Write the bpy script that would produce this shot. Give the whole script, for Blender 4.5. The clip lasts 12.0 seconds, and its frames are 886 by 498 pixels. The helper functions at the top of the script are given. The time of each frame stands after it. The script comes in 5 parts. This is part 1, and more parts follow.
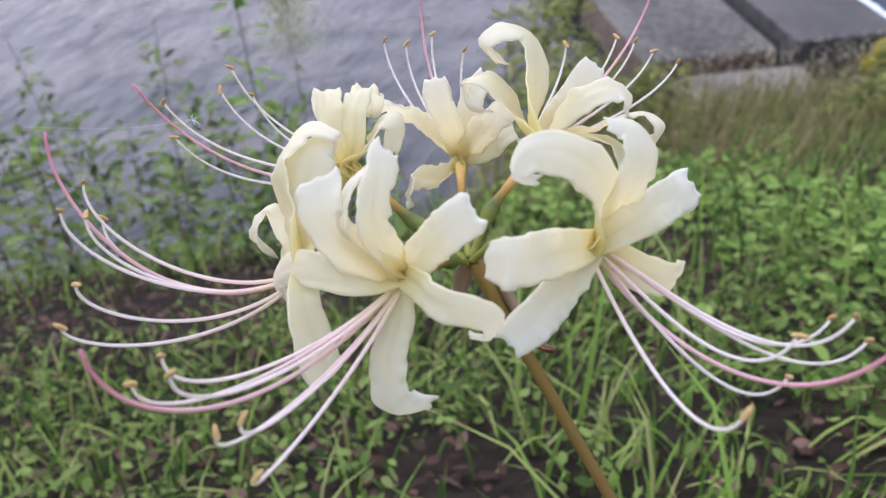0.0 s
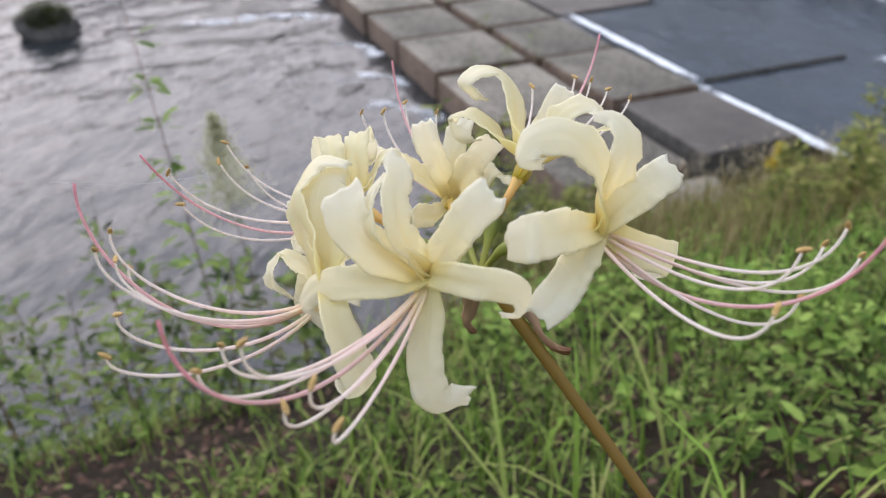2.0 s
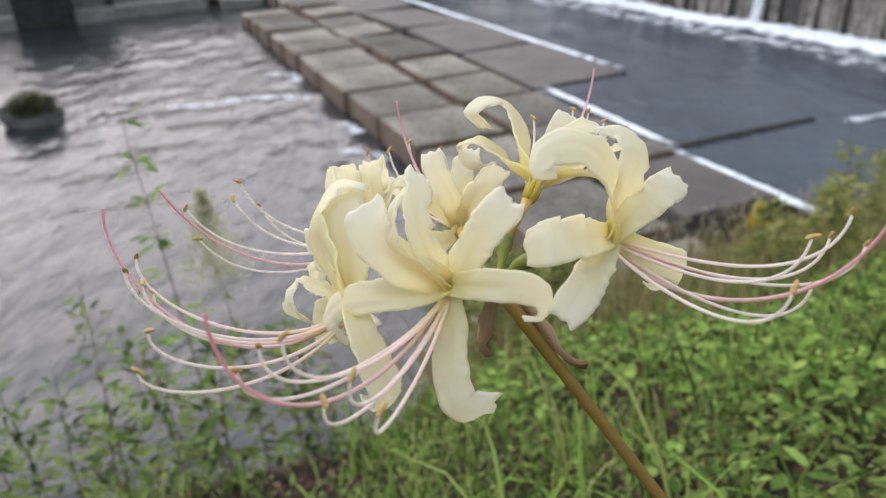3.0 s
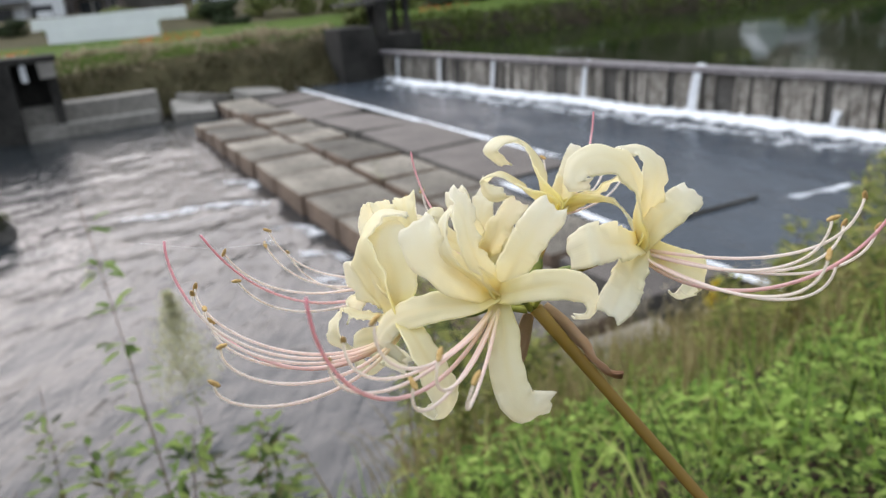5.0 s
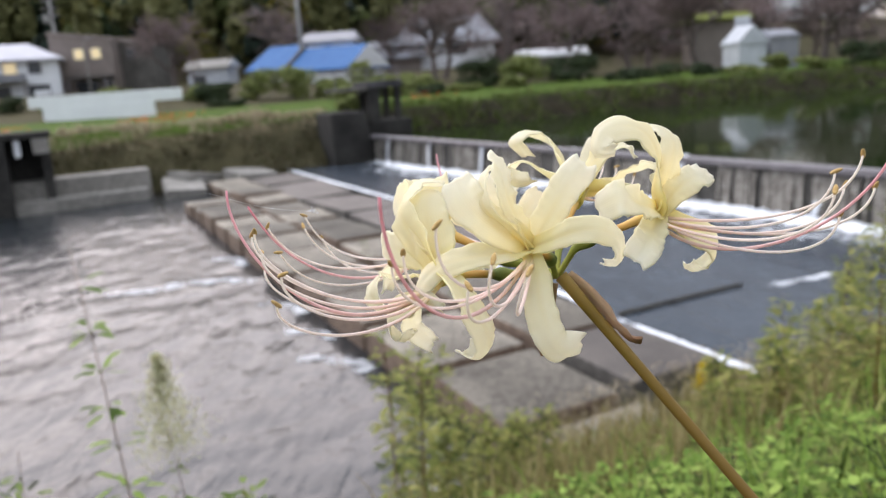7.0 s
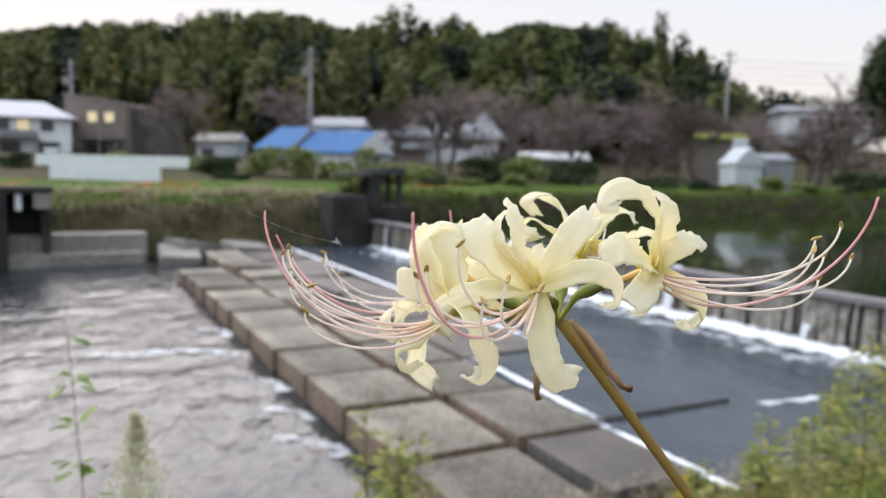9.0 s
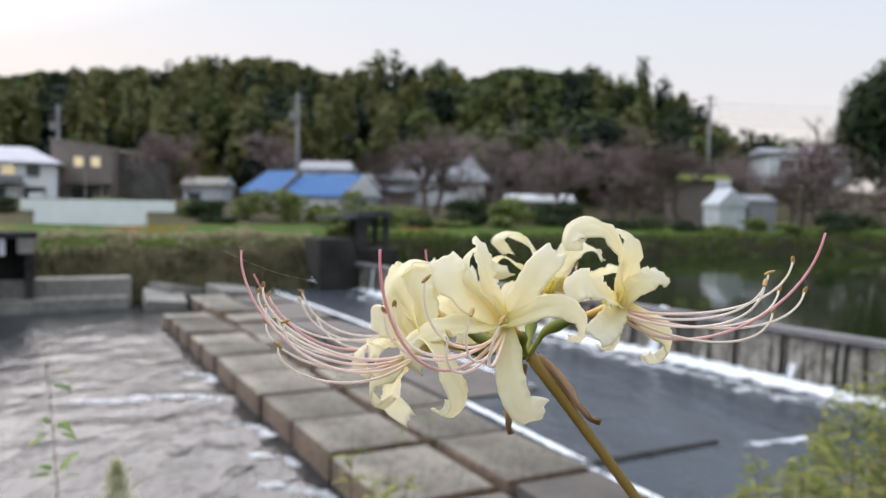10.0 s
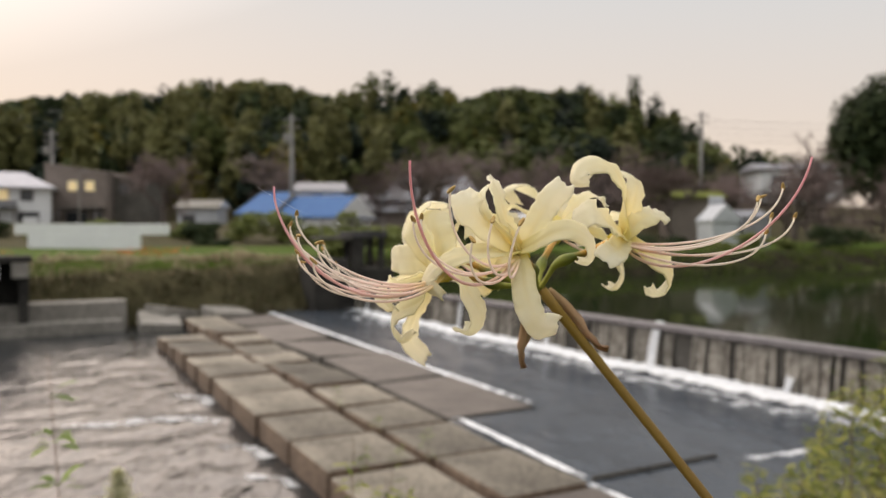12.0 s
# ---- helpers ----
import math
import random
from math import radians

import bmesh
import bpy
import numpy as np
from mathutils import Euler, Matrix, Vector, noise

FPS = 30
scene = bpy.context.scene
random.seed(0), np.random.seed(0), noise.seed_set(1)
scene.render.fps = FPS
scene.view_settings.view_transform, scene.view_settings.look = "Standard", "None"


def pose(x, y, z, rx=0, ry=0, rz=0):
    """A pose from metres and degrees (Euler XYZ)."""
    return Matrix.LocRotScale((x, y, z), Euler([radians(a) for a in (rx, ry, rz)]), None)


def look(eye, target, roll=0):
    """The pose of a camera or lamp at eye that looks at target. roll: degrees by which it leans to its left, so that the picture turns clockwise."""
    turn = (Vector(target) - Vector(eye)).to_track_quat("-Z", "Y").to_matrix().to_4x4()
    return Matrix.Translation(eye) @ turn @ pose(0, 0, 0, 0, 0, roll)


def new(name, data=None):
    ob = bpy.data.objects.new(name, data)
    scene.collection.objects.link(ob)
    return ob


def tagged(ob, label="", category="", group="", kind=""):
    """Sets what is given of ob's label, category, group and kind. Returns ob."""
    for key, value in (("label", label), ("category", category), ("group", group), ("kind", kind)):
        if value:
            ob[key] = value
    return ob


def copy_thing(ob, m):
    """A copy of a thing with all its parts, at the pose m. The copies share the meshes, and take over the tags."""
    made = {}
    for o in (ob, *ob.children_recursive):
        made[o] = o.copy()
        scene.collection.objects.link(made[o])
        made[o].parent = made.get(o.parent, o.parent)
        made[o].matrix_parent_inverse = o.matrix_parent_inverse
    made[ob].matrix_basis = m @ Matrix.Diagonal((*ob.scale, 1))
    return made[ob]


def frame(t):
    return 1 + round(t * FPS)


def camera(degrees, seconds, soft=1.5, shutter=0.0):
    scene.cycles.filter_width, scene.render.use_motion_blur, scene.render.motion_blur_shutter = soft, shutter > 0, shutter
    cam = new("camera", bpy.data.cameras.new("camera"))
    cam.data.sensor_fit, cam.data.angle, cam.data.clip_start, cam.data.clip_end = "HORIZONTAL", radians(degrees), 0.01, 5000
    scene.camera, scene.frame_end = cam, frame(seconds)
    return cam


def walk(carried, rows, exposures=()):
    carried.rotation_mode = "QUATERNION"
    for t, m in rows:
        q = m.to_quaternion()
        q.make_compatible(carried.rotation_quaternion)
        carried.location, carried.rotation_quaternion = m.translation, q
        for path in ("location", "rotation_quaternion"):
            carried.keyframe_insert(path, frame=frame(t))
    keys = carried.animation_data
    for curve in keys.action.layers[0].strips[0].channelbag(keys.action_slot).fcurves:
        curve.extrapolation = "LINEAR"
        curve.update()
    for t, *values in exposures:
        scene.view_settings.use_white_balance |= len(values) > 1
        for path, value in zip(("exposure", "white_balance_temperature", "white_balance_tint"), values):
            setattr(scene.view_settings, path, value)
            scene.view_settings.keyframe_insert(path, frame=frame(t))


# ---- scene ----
cam = camera(59.95, 12.0, soft=1.2)
PATH = [
    (0, (0.0572, -0.1700, 4.3379), (-0.1252, 0.5485, 3.6667), 1.83),
    (0.5, (0.0546, -0.1824, 4.3319), (-0.1213, 0.5672, 3.6937), 0.68),
    (1, (0.0457, -0.1913, 4.3246), (-0.1193, 0.5897, 3.7223), -0.37),
    (1.5, (0.0428, -0.2024, 4.3206), (-0.1080, 0.6101, 3.7575), -1.43),
    (2, (0.0412, -0.2174, 4.3088), (-0.0932, 0.6260, 3.7886), -2.32),
    (2.5, (0.0366, -0.2261, 4.3031), (-0.0882, 0.6448, 3.8278), -3.22),
    (3, (0.0306, -0.2363, 4.2947), (-0.0867, 0.6548, 3.8564), -3.71),
    (5, (-0.0007, -0.2668, 4.2760), (-0.0615, 0.6765, 3.9499), -5.54),
    (5.5, (-0.0053, -0.2771, 4.2679), (-0.0548, 0.6766, 3.9712), -5.76),
    (6, (-0.0132, -0.2892, 4.2579), (-0.0556, 0.6716, 3.9837), -5.76),
    (6.5, (-0.0195, -0.2981, 4.2453), (-0.0572, 0.6690, 3.9937), -5.02),
    (7, (-0.0240, -0.3064, 4.2358), (-0.0592, 0.6677, 4.0123), -3.93),
    (9, (-0.0338, -0.3393, 4.2167), (-0.0563, 0.6547, 4.1092), 1.25),
    (9.5, (-0.0301, -0.3445, 4.2158), (-0.0460, 0.6521, 4.1353), 1.38),
    (10, (-0.0259, -0.3520, 4.2156), (-0.0327, 0.6466, 4.1634), 0.94),
    (10.5, (-0.0286, -0.3592, 4.2138), (-0.0296, 0.6403, 4.1842), 0.40),
    (11, (-0.0307, -0.3664, 4.2031), (-0.0300, 0.6334, 4.1828), 0.22),
    (11.5, (-0.0335, -0.3744, 4.1877), (-0.0326, 0.6254, 4.1667), 0.24),
    (12, (-0.0368, -0.3822, 4.1744), (-0.0373, 0.6174, 4.1482), 0.20),
]
EXPOSURES = [(0, 0.23, 5600, 32), (1.2, 0.17, 5920, 29), (2.5, 0.11, 6220, 24), (5.0, 0.24, 6420, 22), (6.5, 0.39, 6450, 26), (9.0, 0.38, 6380, 22), (10.5, 0.18, 6350, 22), (11.0, 0.11, 6550, 22), (11.5, 0.06, 7500, 25), (12, 0.03, 7550, 25)]
walk(cam, [(t, look(eye, target, roll)) for t, eye, target, roll in PATH], EXPOSURES)
cam.data.dof.use_dof = True
cam.data.dof.focus_distance = 0.315
cam.data.dof.aperture_fstop = 12.0

# ---- light ----
SUN_TURN, SUN_HEIGHT = -36.0, 28.0  # degrees: left of straight ahead, above the horizon
sky = bpy.data.worlds.new("sky")
scene.world = sky
sky.use_nodes = True
wn = sky.node_tree
sky_tex = wn.nodes.new("ShaderNodeTexSky")
sky_tex.sky_type = "NISHITA"
sky_tex.sun_disc = False
sky_tex.sun_elevation = radians(SUN_HEIGHT)
sky_tex.sun_rotation = radians(SUN_TURN)
sky_tex.air_density, sky_tex.dust_density, sky_tex.ozone_density = 1.0, 3.0, 1.5
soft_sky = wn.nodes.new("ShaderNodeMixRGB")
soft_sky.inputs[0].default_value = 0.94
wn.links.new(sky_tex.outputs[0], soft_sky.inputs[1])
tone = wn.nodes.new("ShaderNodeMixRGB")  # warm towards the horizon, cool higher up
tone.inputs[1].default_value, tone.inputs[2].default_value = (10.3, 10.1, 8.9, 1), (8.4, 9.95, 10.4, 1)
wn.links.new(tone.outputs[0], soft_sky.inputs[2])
sky_co, sky_up = wn.nodes.new("ShaderNodeTexCoord"), wn.nodes.new("ShaderNodeMapRange")
sky_glow = wn.nodes.new("ShaderNodeVectorMath")  # thin cloud brighter towards the sun
sky_glow.operation = "DOT_PRODUCT"
sky_glow.inputs[1].default_value = (-0.32, 0.10, 0.85)
wn.links.new(sky_co.outputs["Generated"], sky_glow.inputs[0])
wn.links.new(sky_glow.outputs["Value"], sky_up.inputs[0])
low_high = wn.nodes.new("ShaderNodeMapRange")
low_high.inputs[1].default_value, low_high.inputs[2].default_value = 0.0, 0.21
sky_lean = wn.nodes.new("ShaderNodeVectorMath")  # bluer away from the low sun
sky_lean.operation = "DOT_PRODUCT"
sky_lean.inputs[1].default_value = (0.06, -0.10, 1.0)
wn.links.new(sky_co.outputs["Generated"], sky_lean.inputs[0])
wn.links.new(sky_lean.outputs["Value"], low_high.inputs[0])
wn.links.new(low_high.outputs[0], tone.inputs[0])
sky_up.inputs[1].default_value, sky_up.inputs[2].default_value = 0.39, 0.79
sky_up.inputs[3].default_value, sky_up.inputs[4].default_value = 0.97, 2.4
overcast = wn.nodes.new("ShaderNodeVectorMath")
overcast.operation = "SCALE"
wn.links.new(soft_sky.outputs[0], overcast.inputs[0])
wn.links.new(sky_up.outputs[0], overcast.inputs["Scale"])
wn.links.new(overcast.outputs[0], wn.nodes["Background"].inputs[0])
wn.nodes["Background"].inputs[1].default_value = 0.075

sun_data = bpy.data.lights.new("sun", "SUN")
sun_data.energy, sun_data.angle, sun_data.color = 1.9, radians(70), (1.0, 0.93, 0.82)
sun = new("sun", sun_data)
_a, _e = radians(SUN_TURN), radians(SUN_HEIGHT)
sun.matrix_world = look((math.sin(_a) * 60, math.cos(_a) * 60, 60 * math.tan(_e)), (0, 0, 0))

# ---- plan: u runs across the river along the row of slabs, n upstream ----
U = Vector((-0.47816, 0.87827, 0))
N = Vector((0.87827, 0.47816, 0))
HUB = Vector((0.015, 0.037, 4.140))
STEM_WAY = Vector((0.595, -0.249, -0.764))
SLAB_TOP, WATER, APRON, POOL, CREST = 0.45, 0.0, 0.36, 1.52, 1.62
R = random.Random(7)


def un(u, n, z=0.0):
    return U * u + N * n + Vector((0, 0, z))


def smooth(a, b, x):
    t = min(max((x - a) / (b - a), 0.0), 1.0)
    return t * t * (3 - 2 * t)


# ---- materials ----
def material(name, base, vary, rough=0.7, scale=8.0, fine=60.0, bump=0.2, bump_scale=40.0, metal=0.0, spec=0.5, objects=0.0, thin=0.0, dist=0.02):
    """A surface between two colours, mottled at two sizes, with fine relief; objects: how far pieces differ; thin: light let through."""
    m = bpy.data.materials.new(name)
    m.use_nodes = True
    nt = m.node_tree
    b = nt.nodes["Principled BSDF"]
    co = nt.nodes.new("ShaderNodeTexCoord")
    big, small = nt.nodes.new("ShaderNodeTexNoise"), nt.nodes.new("ShaderNodeTexNoise")
    for node, s in ((big, scale), (small, fine)):
        node.inputs["Scale"].default_value = s
        node.inputs["Detail"].default_value = 6
        nt.links.new(co.outputs["Object"], node.inputs["Vector"])
    add = nt.nodes.new("ShaderNodeMath")
    add.operation = "ADD"
    nt.links.new(big.outputs[0], add.inputs[0])
    nt.links.new(small.outputs[0], add.inputs[1])
    ramp = nt.nodes.new("ShaderNodeMapRange")
    ramp.inputs[1].default_value, ramp.inputs[2].default_value = 0.7, 1.3
    nt.links.new(add.outputs[0], ramp.inputs[0])
    mix = nt.nodes.new("ShaderNodeMixRGB")
    mix.inputs[1].default_value, mix.inputs[2].default_value = (*base, 1), (*vary, 1)
    nt.links.new(ramp.outputs[0], mix.inputs[0])
    colour = mix.outputs[0]
    if objects:
        info, hsv, mr = nt.nodes.new("ShaderNodeObjectInfo"), nt.nodes.new("ShaderNodeHueSaturation"), nt.nodes.new("ShaderNodeMapRange")
        mr.inputs[3].default_value, mr.inputs[4].default_value = 1 - objects, 1 + objects
        nt.links.new(info.outputs["Random"], mr.inputs[0])
        nt.links.new(mr.outputs[0], hsv.inputs["Value"])
        nt.links.new(colour, hsv.inputs["Color"])
        colour = hsv.outputs[0]
    nt.links.new(colour, b.inputs["Base Color"])
    b.inputs["Roughness"].default_value, b.inputs["Metallic"].default_value = rough, metal
    b.inputs["Specular IOR Level"].default_value = spec
    if bump:
        rel, bn = nt.nodes.new("ShaderNodeTexNoise"), nt.nodes.new("ShaderNodeBump")
        rel.inputs["Scale"].default_value, rel.inputs["Detail"].default_value = bump_scale, 5
        nt.links.new(co.outputs["Object"], rel.inputs["Vector"])
        nt.links.new(rel.outputs[0], bn.inputs["Height"])
        bn.inputs["Strength"].default_value, bn.inputs["Distance"].default_value = bump, dist
        nt.links.new(bn.outputs[0], b.inputs["Normal"])
    if thin:
        tr, sh = nt.nodes.new("ShaderNodeBsdfTranslucent"), nt.nodes.new("ShaderNodeMixShader")
        nt.links.new(colour, tr.inputs[0])
        sh.inputs[0].default_value = thin
        nt.links.new(b.outputs[0], sh.inputs[1])
        nt.links.new(tr.outputs[0], sh.inputs[2])
        nt.links.new(sh.outputs[0], nt.nodes["Material Output"].inputs[0])
    return m


def island_material(name, colours, rough=0.7, thin=0.3, spec=0.12):
    """Leaves: every loose piece takes its own colour between the given ones."""
    m = bpy.data.materials.new(name)
    m.use_nodes = True
    nt = m.node_tree
    b = nt.nodes["Principled BSDF"]
    geo, ramp = nt.nodes.new("ShaderNodeNewGeometry"), nt.nodes.new("ShaderNodeValToRGB")
    els = ramp.color_ramp.elements
    while len(els) < len(colours):
        els.new(0.5)
    for k, c in enumerate(colours):
        els[k].position, els[k].color = k / (len(colours) - 1), (*c, 1)
    nt.links.new(geo.outputs["Random Per Island"], ramp.inputs[0])
    nt.links.new(ramp.outputs[0], b.inputs["Base Color"])
    b.inputs["Roughness"].default_value, b.inputs["Specular IOR Level"].default_value = rough, spec
    tr, sh = nt.nodes.new("ShaderNodeBsdfTranslucent"), nt.nodes.new("ShaderNodeMixShader")
    nt.links.new(ramp.outputs[0], tr.inputs[0])
    sh.inputs[0].default_value = thin
    nt.links.new(b.outputs[0], sh.inputs[1])
    nt.links.new(tr.outputs[0], sh.inputs[2])
    nt.links.new(sh.outputs[0], nt.nodes["Material Output"].inputs[0])
    return m


def along_material(name, stops, rough=0.45, thin=0.25, spec=0.4, edge=None):
    """Flower parts: colour runs along the length (v of the uv map); edge: the colour of the midrib."""
    m = bpy.data.materials.new(name)
    m.use_nodes = True
    nt = m.node_tree
    b = nt.nodes["Principled BSDF"]
    uv, sep, ramp = nt.nodes.new("ShaderNodeUVMap"), nt.nodes.new("ShaderNodeSeparateXYZ"), nt.nodes.new("ShaderNodeValToRGB")
    nt.links.new(uv.outputs[0], sep.inputs[0])
    els = ramp.color_ramp.elements
    while len(els) < len(stops):
        els.new(0.5)
    for k, (p, c) in enumerate(stops):
        els[k].position, els[k].color = p, (*c, 1)
    no, mad = nt.nodes.new("ShaderNodeTexNoise"), nt.nodes.new("ShaderNodeMath")
    no.inputs["Scale"].default_value = 120
    co = nt.nodes.new("ShaderNodeTexCoord")
    nt.links.new(co.outputs["Object"], no.inputs["Vector"])
    mad.operation = "MULTIPLY_ADD"
    mad.inputs[1].default_value, mad.inputs[2].default_value = 0.16, -0.08
    nt.links.new(no.outputs[0], mad.inputs[0])
    add = nt.nodes.new("ShaderNodeMath")
    nt.links.new(sep.outputs[1], add.inputs[0])
    nt.links.new(mad.outputs[0], add.inputs[1])
    nt.links.new(add.outputs[0], ramp.inputs[0])
    colour = ramp.outputs[0]
    if edge:
        # warm midrib, strongest near the throat
        dist, pw, fade, mul, mix = (nt.nodes.new(k) for k in ("ShaderNodeMath", "ShaderNodeMapRange", "ShaderNodeMapRange", "ShaderNodeMath", "ShaderNodeMixRGB"))
        dist.operation = "ABSOLUTE"
        sub = nt.nodes.new("ShaderNodeMath")
        sub.operation = "SUBTRACT"
        sub.inputs[1].default_value = 0.5
        nt.links.new(sep.outputs[0], sub.inputs[0])
        nt.links.new(sub.outputs[0], dist.inputs[0])
        pw.inputs[1].default_value, pw.inputs[2].default_value, pw.inputs[3].default_value, pw.inputs[4].default_value = 0.0, 0.16, 1.0, 0.0
        nt.links.new(dist.outputs[0], pw.inputs[0])
        fade.inputs[1].default_value, fade.inputs[2].default_value, fade.inputs[3].default_value, fade.inputs[4].default_value = 0.0, 0.8, 0.55, 0.05
        nt.links.new(sep.outputs[1], fade.inputs[0])
        mul.operation = "MULTIPLY"
        nt.links.new(pw.outputs[0], mul.inputs[0])
        nt.links.new(fade.outputs[0], mul.inputs[1])
        nt.links.new(mul.outputs[0], mix.inputs[0])
        nt.links.new(colour, mix.inputs[1])
        mix.inputs[2].default_value = (*edge, 1)
        colour = mix.outputs[0]
        # fine lengthwise veins
        wave, bn, mp = nt.nodes.new("ShaderNodeTexWave"), nt.nodes.new("ShaderNodeBump"), nt.nodes.new("ShaderNodeMapping")
        mp.inputs["Scale"].default_value = (1, 0.12, 1)
        nt.links.new(uv.outputs[0], mp.inputs[0])
        nt.links.new(mp.outputs[0], wave.inputs[0])
        wave.inputs["Scale"].default_value, wave.inputs["Distortion"].default_value = 5.0, 1.5
        bn.inputs["Strength"].default_value, bn.inputs["Distance"].default_value = 0.12, 0.0006
        nt.links.new(wave.outputs[1], bn.inputs["Height"])
        nt.links.new(bn.outputs[0], b.inputs["Normal"])
    nt.links.new(colour, b.inputs["Base Color"])
    b.inputs["Roughness"].default_value, b.inputs["Specular IOR Level"].default_value = rough, spec
    if thin:
        tr, sh = nt.nodes.new("ShaderNodeBsdfTranslucent"), nt.nodes.new("ShaderNodeMixShader")
        nt.links.new(colour, tr.inputs[0])
        sh.inputs[0].default_value = thin
        nt.links.new(b.outputs[0], sh.inputs[1])
        nt.links.new(tr.outputs[0], sh.inputs[2])
        nt.links.new(sh.outputs[0], nt.nodes["Material Output"].inputs[0])
    return m


def water_material(name, deep, rough, scale, strength, stretch=(1, 1, 1)):
    m = material(name, deep, tuple(c * 1.5 for c in deep), rough=rough, scale=0.5, fine=3, bump=0, spec=0.5)
    nt = m.node_tree
    b = nt.nodes["Principled BSDF"]
    co, mp = nt.nodes.new("ShaderNodeTexCoord"), nt.nodes.new("ShaderNodeMapping")
    mp.inputs["Rotation"].default_value = (0, 0, radians(28.5))
    mp.inputs["Scale"].default_value = stretch
    nt.links.new(co.outputs["Object"], mp.inputs[0])
    a, c = nt.nodes.new("ShaderNodeTexNoise"), nt.nodes.new("ShaderNodeTexNoise")
    a.inputs["Scale"].default_value, c.inputs["Scale"].default_value = scale, scale * 3.6
    a.inputs["Detail"].default_value, c.inputs["Detail"].default_value = 4, 3
    a.inputs["Distortion"].default_value = 0.6
    add = nt.nodes.new("ShaderNodeMath")
    add.operation = "MULTIPLY_ADD"
    add.inputs[1].default_value = 0.26
    for t in (a, c):
        nt.links.new(mp.outputs[0], t.inputs["Vector"])
    nt.links.new(c.outputs[0], add.inputs[0])
    nt.links.new(a.outputs[0], add.inputs[2])
    # calmer and livelier stretches
    big, span, swell = (nt.nodes.new(k) for k in ("ShaderNodeTexNoise", "ShaderNodeMapRange", "ShaderNodeMath"))
    big.inputs["Scale"].default_value, big.inputs["Detail"].default_value = scale * 0.45, 2
    nt.links.new(mp.outputs[0], big.inputs["Vector"])
    span.inputs[1].default_value, span.inputs[2].default_value, span.inputs[3].default_value, span.inputs[4].default_value = 0.35, 0.65, 0.55, 1.4
    nt.links.new(big.outputs[0], span.inputs[0])
    swell.operation = "MULTIPLY"
    nt.links.new(add.outputs[0], swell.inputs[0])
    nt.links.new(span.outputs[0], swell.inputs[1])
    bn = nt.nodes.new("ShaderNodeBump")
    bn.inputs["Strength"].default_value, bn.inputs["Distance"].default_value = strength, 0.12
    nt.links.new(swell.outputs[0], bn.inputs["Height"])
    nt.links.new(bn.outputs[0], b.inputs["Normal"])
    b.inputs["IOR"].default_value = 1.33
    return m


M_TEPAL = along_material("cream_tepal", [(0.0, (0.78, 0.68, 0.12)), (0.11, (0.93, 0.85, 0.43)), (0.32, (0.97, 0.91, 0.67)), (1.0, (0.98, 0.945, 0.83))], edge=(0.94, 0.83, 0.50), thin=0.68, rough=0.5, spec=0.35)
M_FILAMENT = along_material("pale_filament", [(0.0, (0.92, 0.82, 0.50)), (0.25, (0.96, 0.78, 0.71)), (0.6, (0.96, 0.86, 0.80)), (1.0, (0.95, 0.88, 0.79))], thin=0.5)
M_STYLE = along_material("pink_style", [(0.0, (0.84, 0.70, 0.50)), (0.3, (0.92, 0.70, 0.66)), (0.8, (0.93, 0.58, 0.59)), (1.0, (0.78, 0.36, 0.40))], thin=0.45)
M_ANTHER = material("ochre_anther", (0.36, 0.20, 0.05), (0.62, 0.42, 0.17), rough=0.85, scale=400, fine=1500, bump=0.5, bump_scale=900, dist=0.0006)
M_TUBE = along_material("pedicel_green", [(0.0, (0.30, 0.29, 0.055)), (0.30, (0.24, 0.26, 0.05)), (0.50, (0.10, 0.13, 0.028)), (0.66, (0.48, 0.26, 0.06)), (0.8, (0.72, 0.42, 0.14)), (1.0, (0.80, 0.60, 0.20))], thin=0.0, rough=0.5, spec=0.25)
M_STEM = along_material("stem_olive", [(0.0, (0.24, 0.15, 0.028)), (0.3, (0.20, 0.11, 0.03)), (0.7, (0.14, 0.072, 0.032)), (1.0, (0.11, 0.062, 0.034))], thin=0.0, rough=0.5, spec=0.25)
M_BRACT = along_material("dry_bract", [(0.0, (0.42, 0.28, 0.15)), (0.6, (0.62, 0.42, 0.28)), (1.0, (0.44, 0.24, 0.14))], thin=0.3, rough=0.8)
M_CONCRETE = material("weathered_concrete", (0.060, 0.051, 0.040), (0.255, 0.225, 0.18), rough=0.8, spec=0.35, scale=1.1, fine=14, bump=0.7, bump_scale=22, objects=0.5, dist=0.03)
M_SLABSIDE = material("brown_slab_side", (0.09, 0.06, 0.042), (0.25, 0.175, 0.125), rough=0.9, scale=1.5, fine=9, bump=0.3, bump_scale=8, dist=0.03)
M_PALECON = material("pale_concrete", (0.15, 0.14, 0.12), (0.33, 0.305, 0.275), rough=0.9, scale=0.7, fine=8, bump=0.5, bump_scale=14)
M_STRAW = island_material("straw_tops", [(0.34, 0.28, 0.18), (0.54, 0.45, 0.32), (0.24, 0.19, 0.12)])
M_WETCON = material("wet_concrete", (0.042, 0.034, 0.029), (0.12, 0.10, 0.085), rough=0.6, spec=0.4, scale=1.6, fine=20, bump=0.4, bump_scale=30, objects=0.2)
M_DARKCON = material("stained_concrete", (0.045, 0.04, 0.035), (0.13, 0.12, 0.105), rough=0.9, scale=0.8, fine=9, bump=0.5, bump_scale=12)
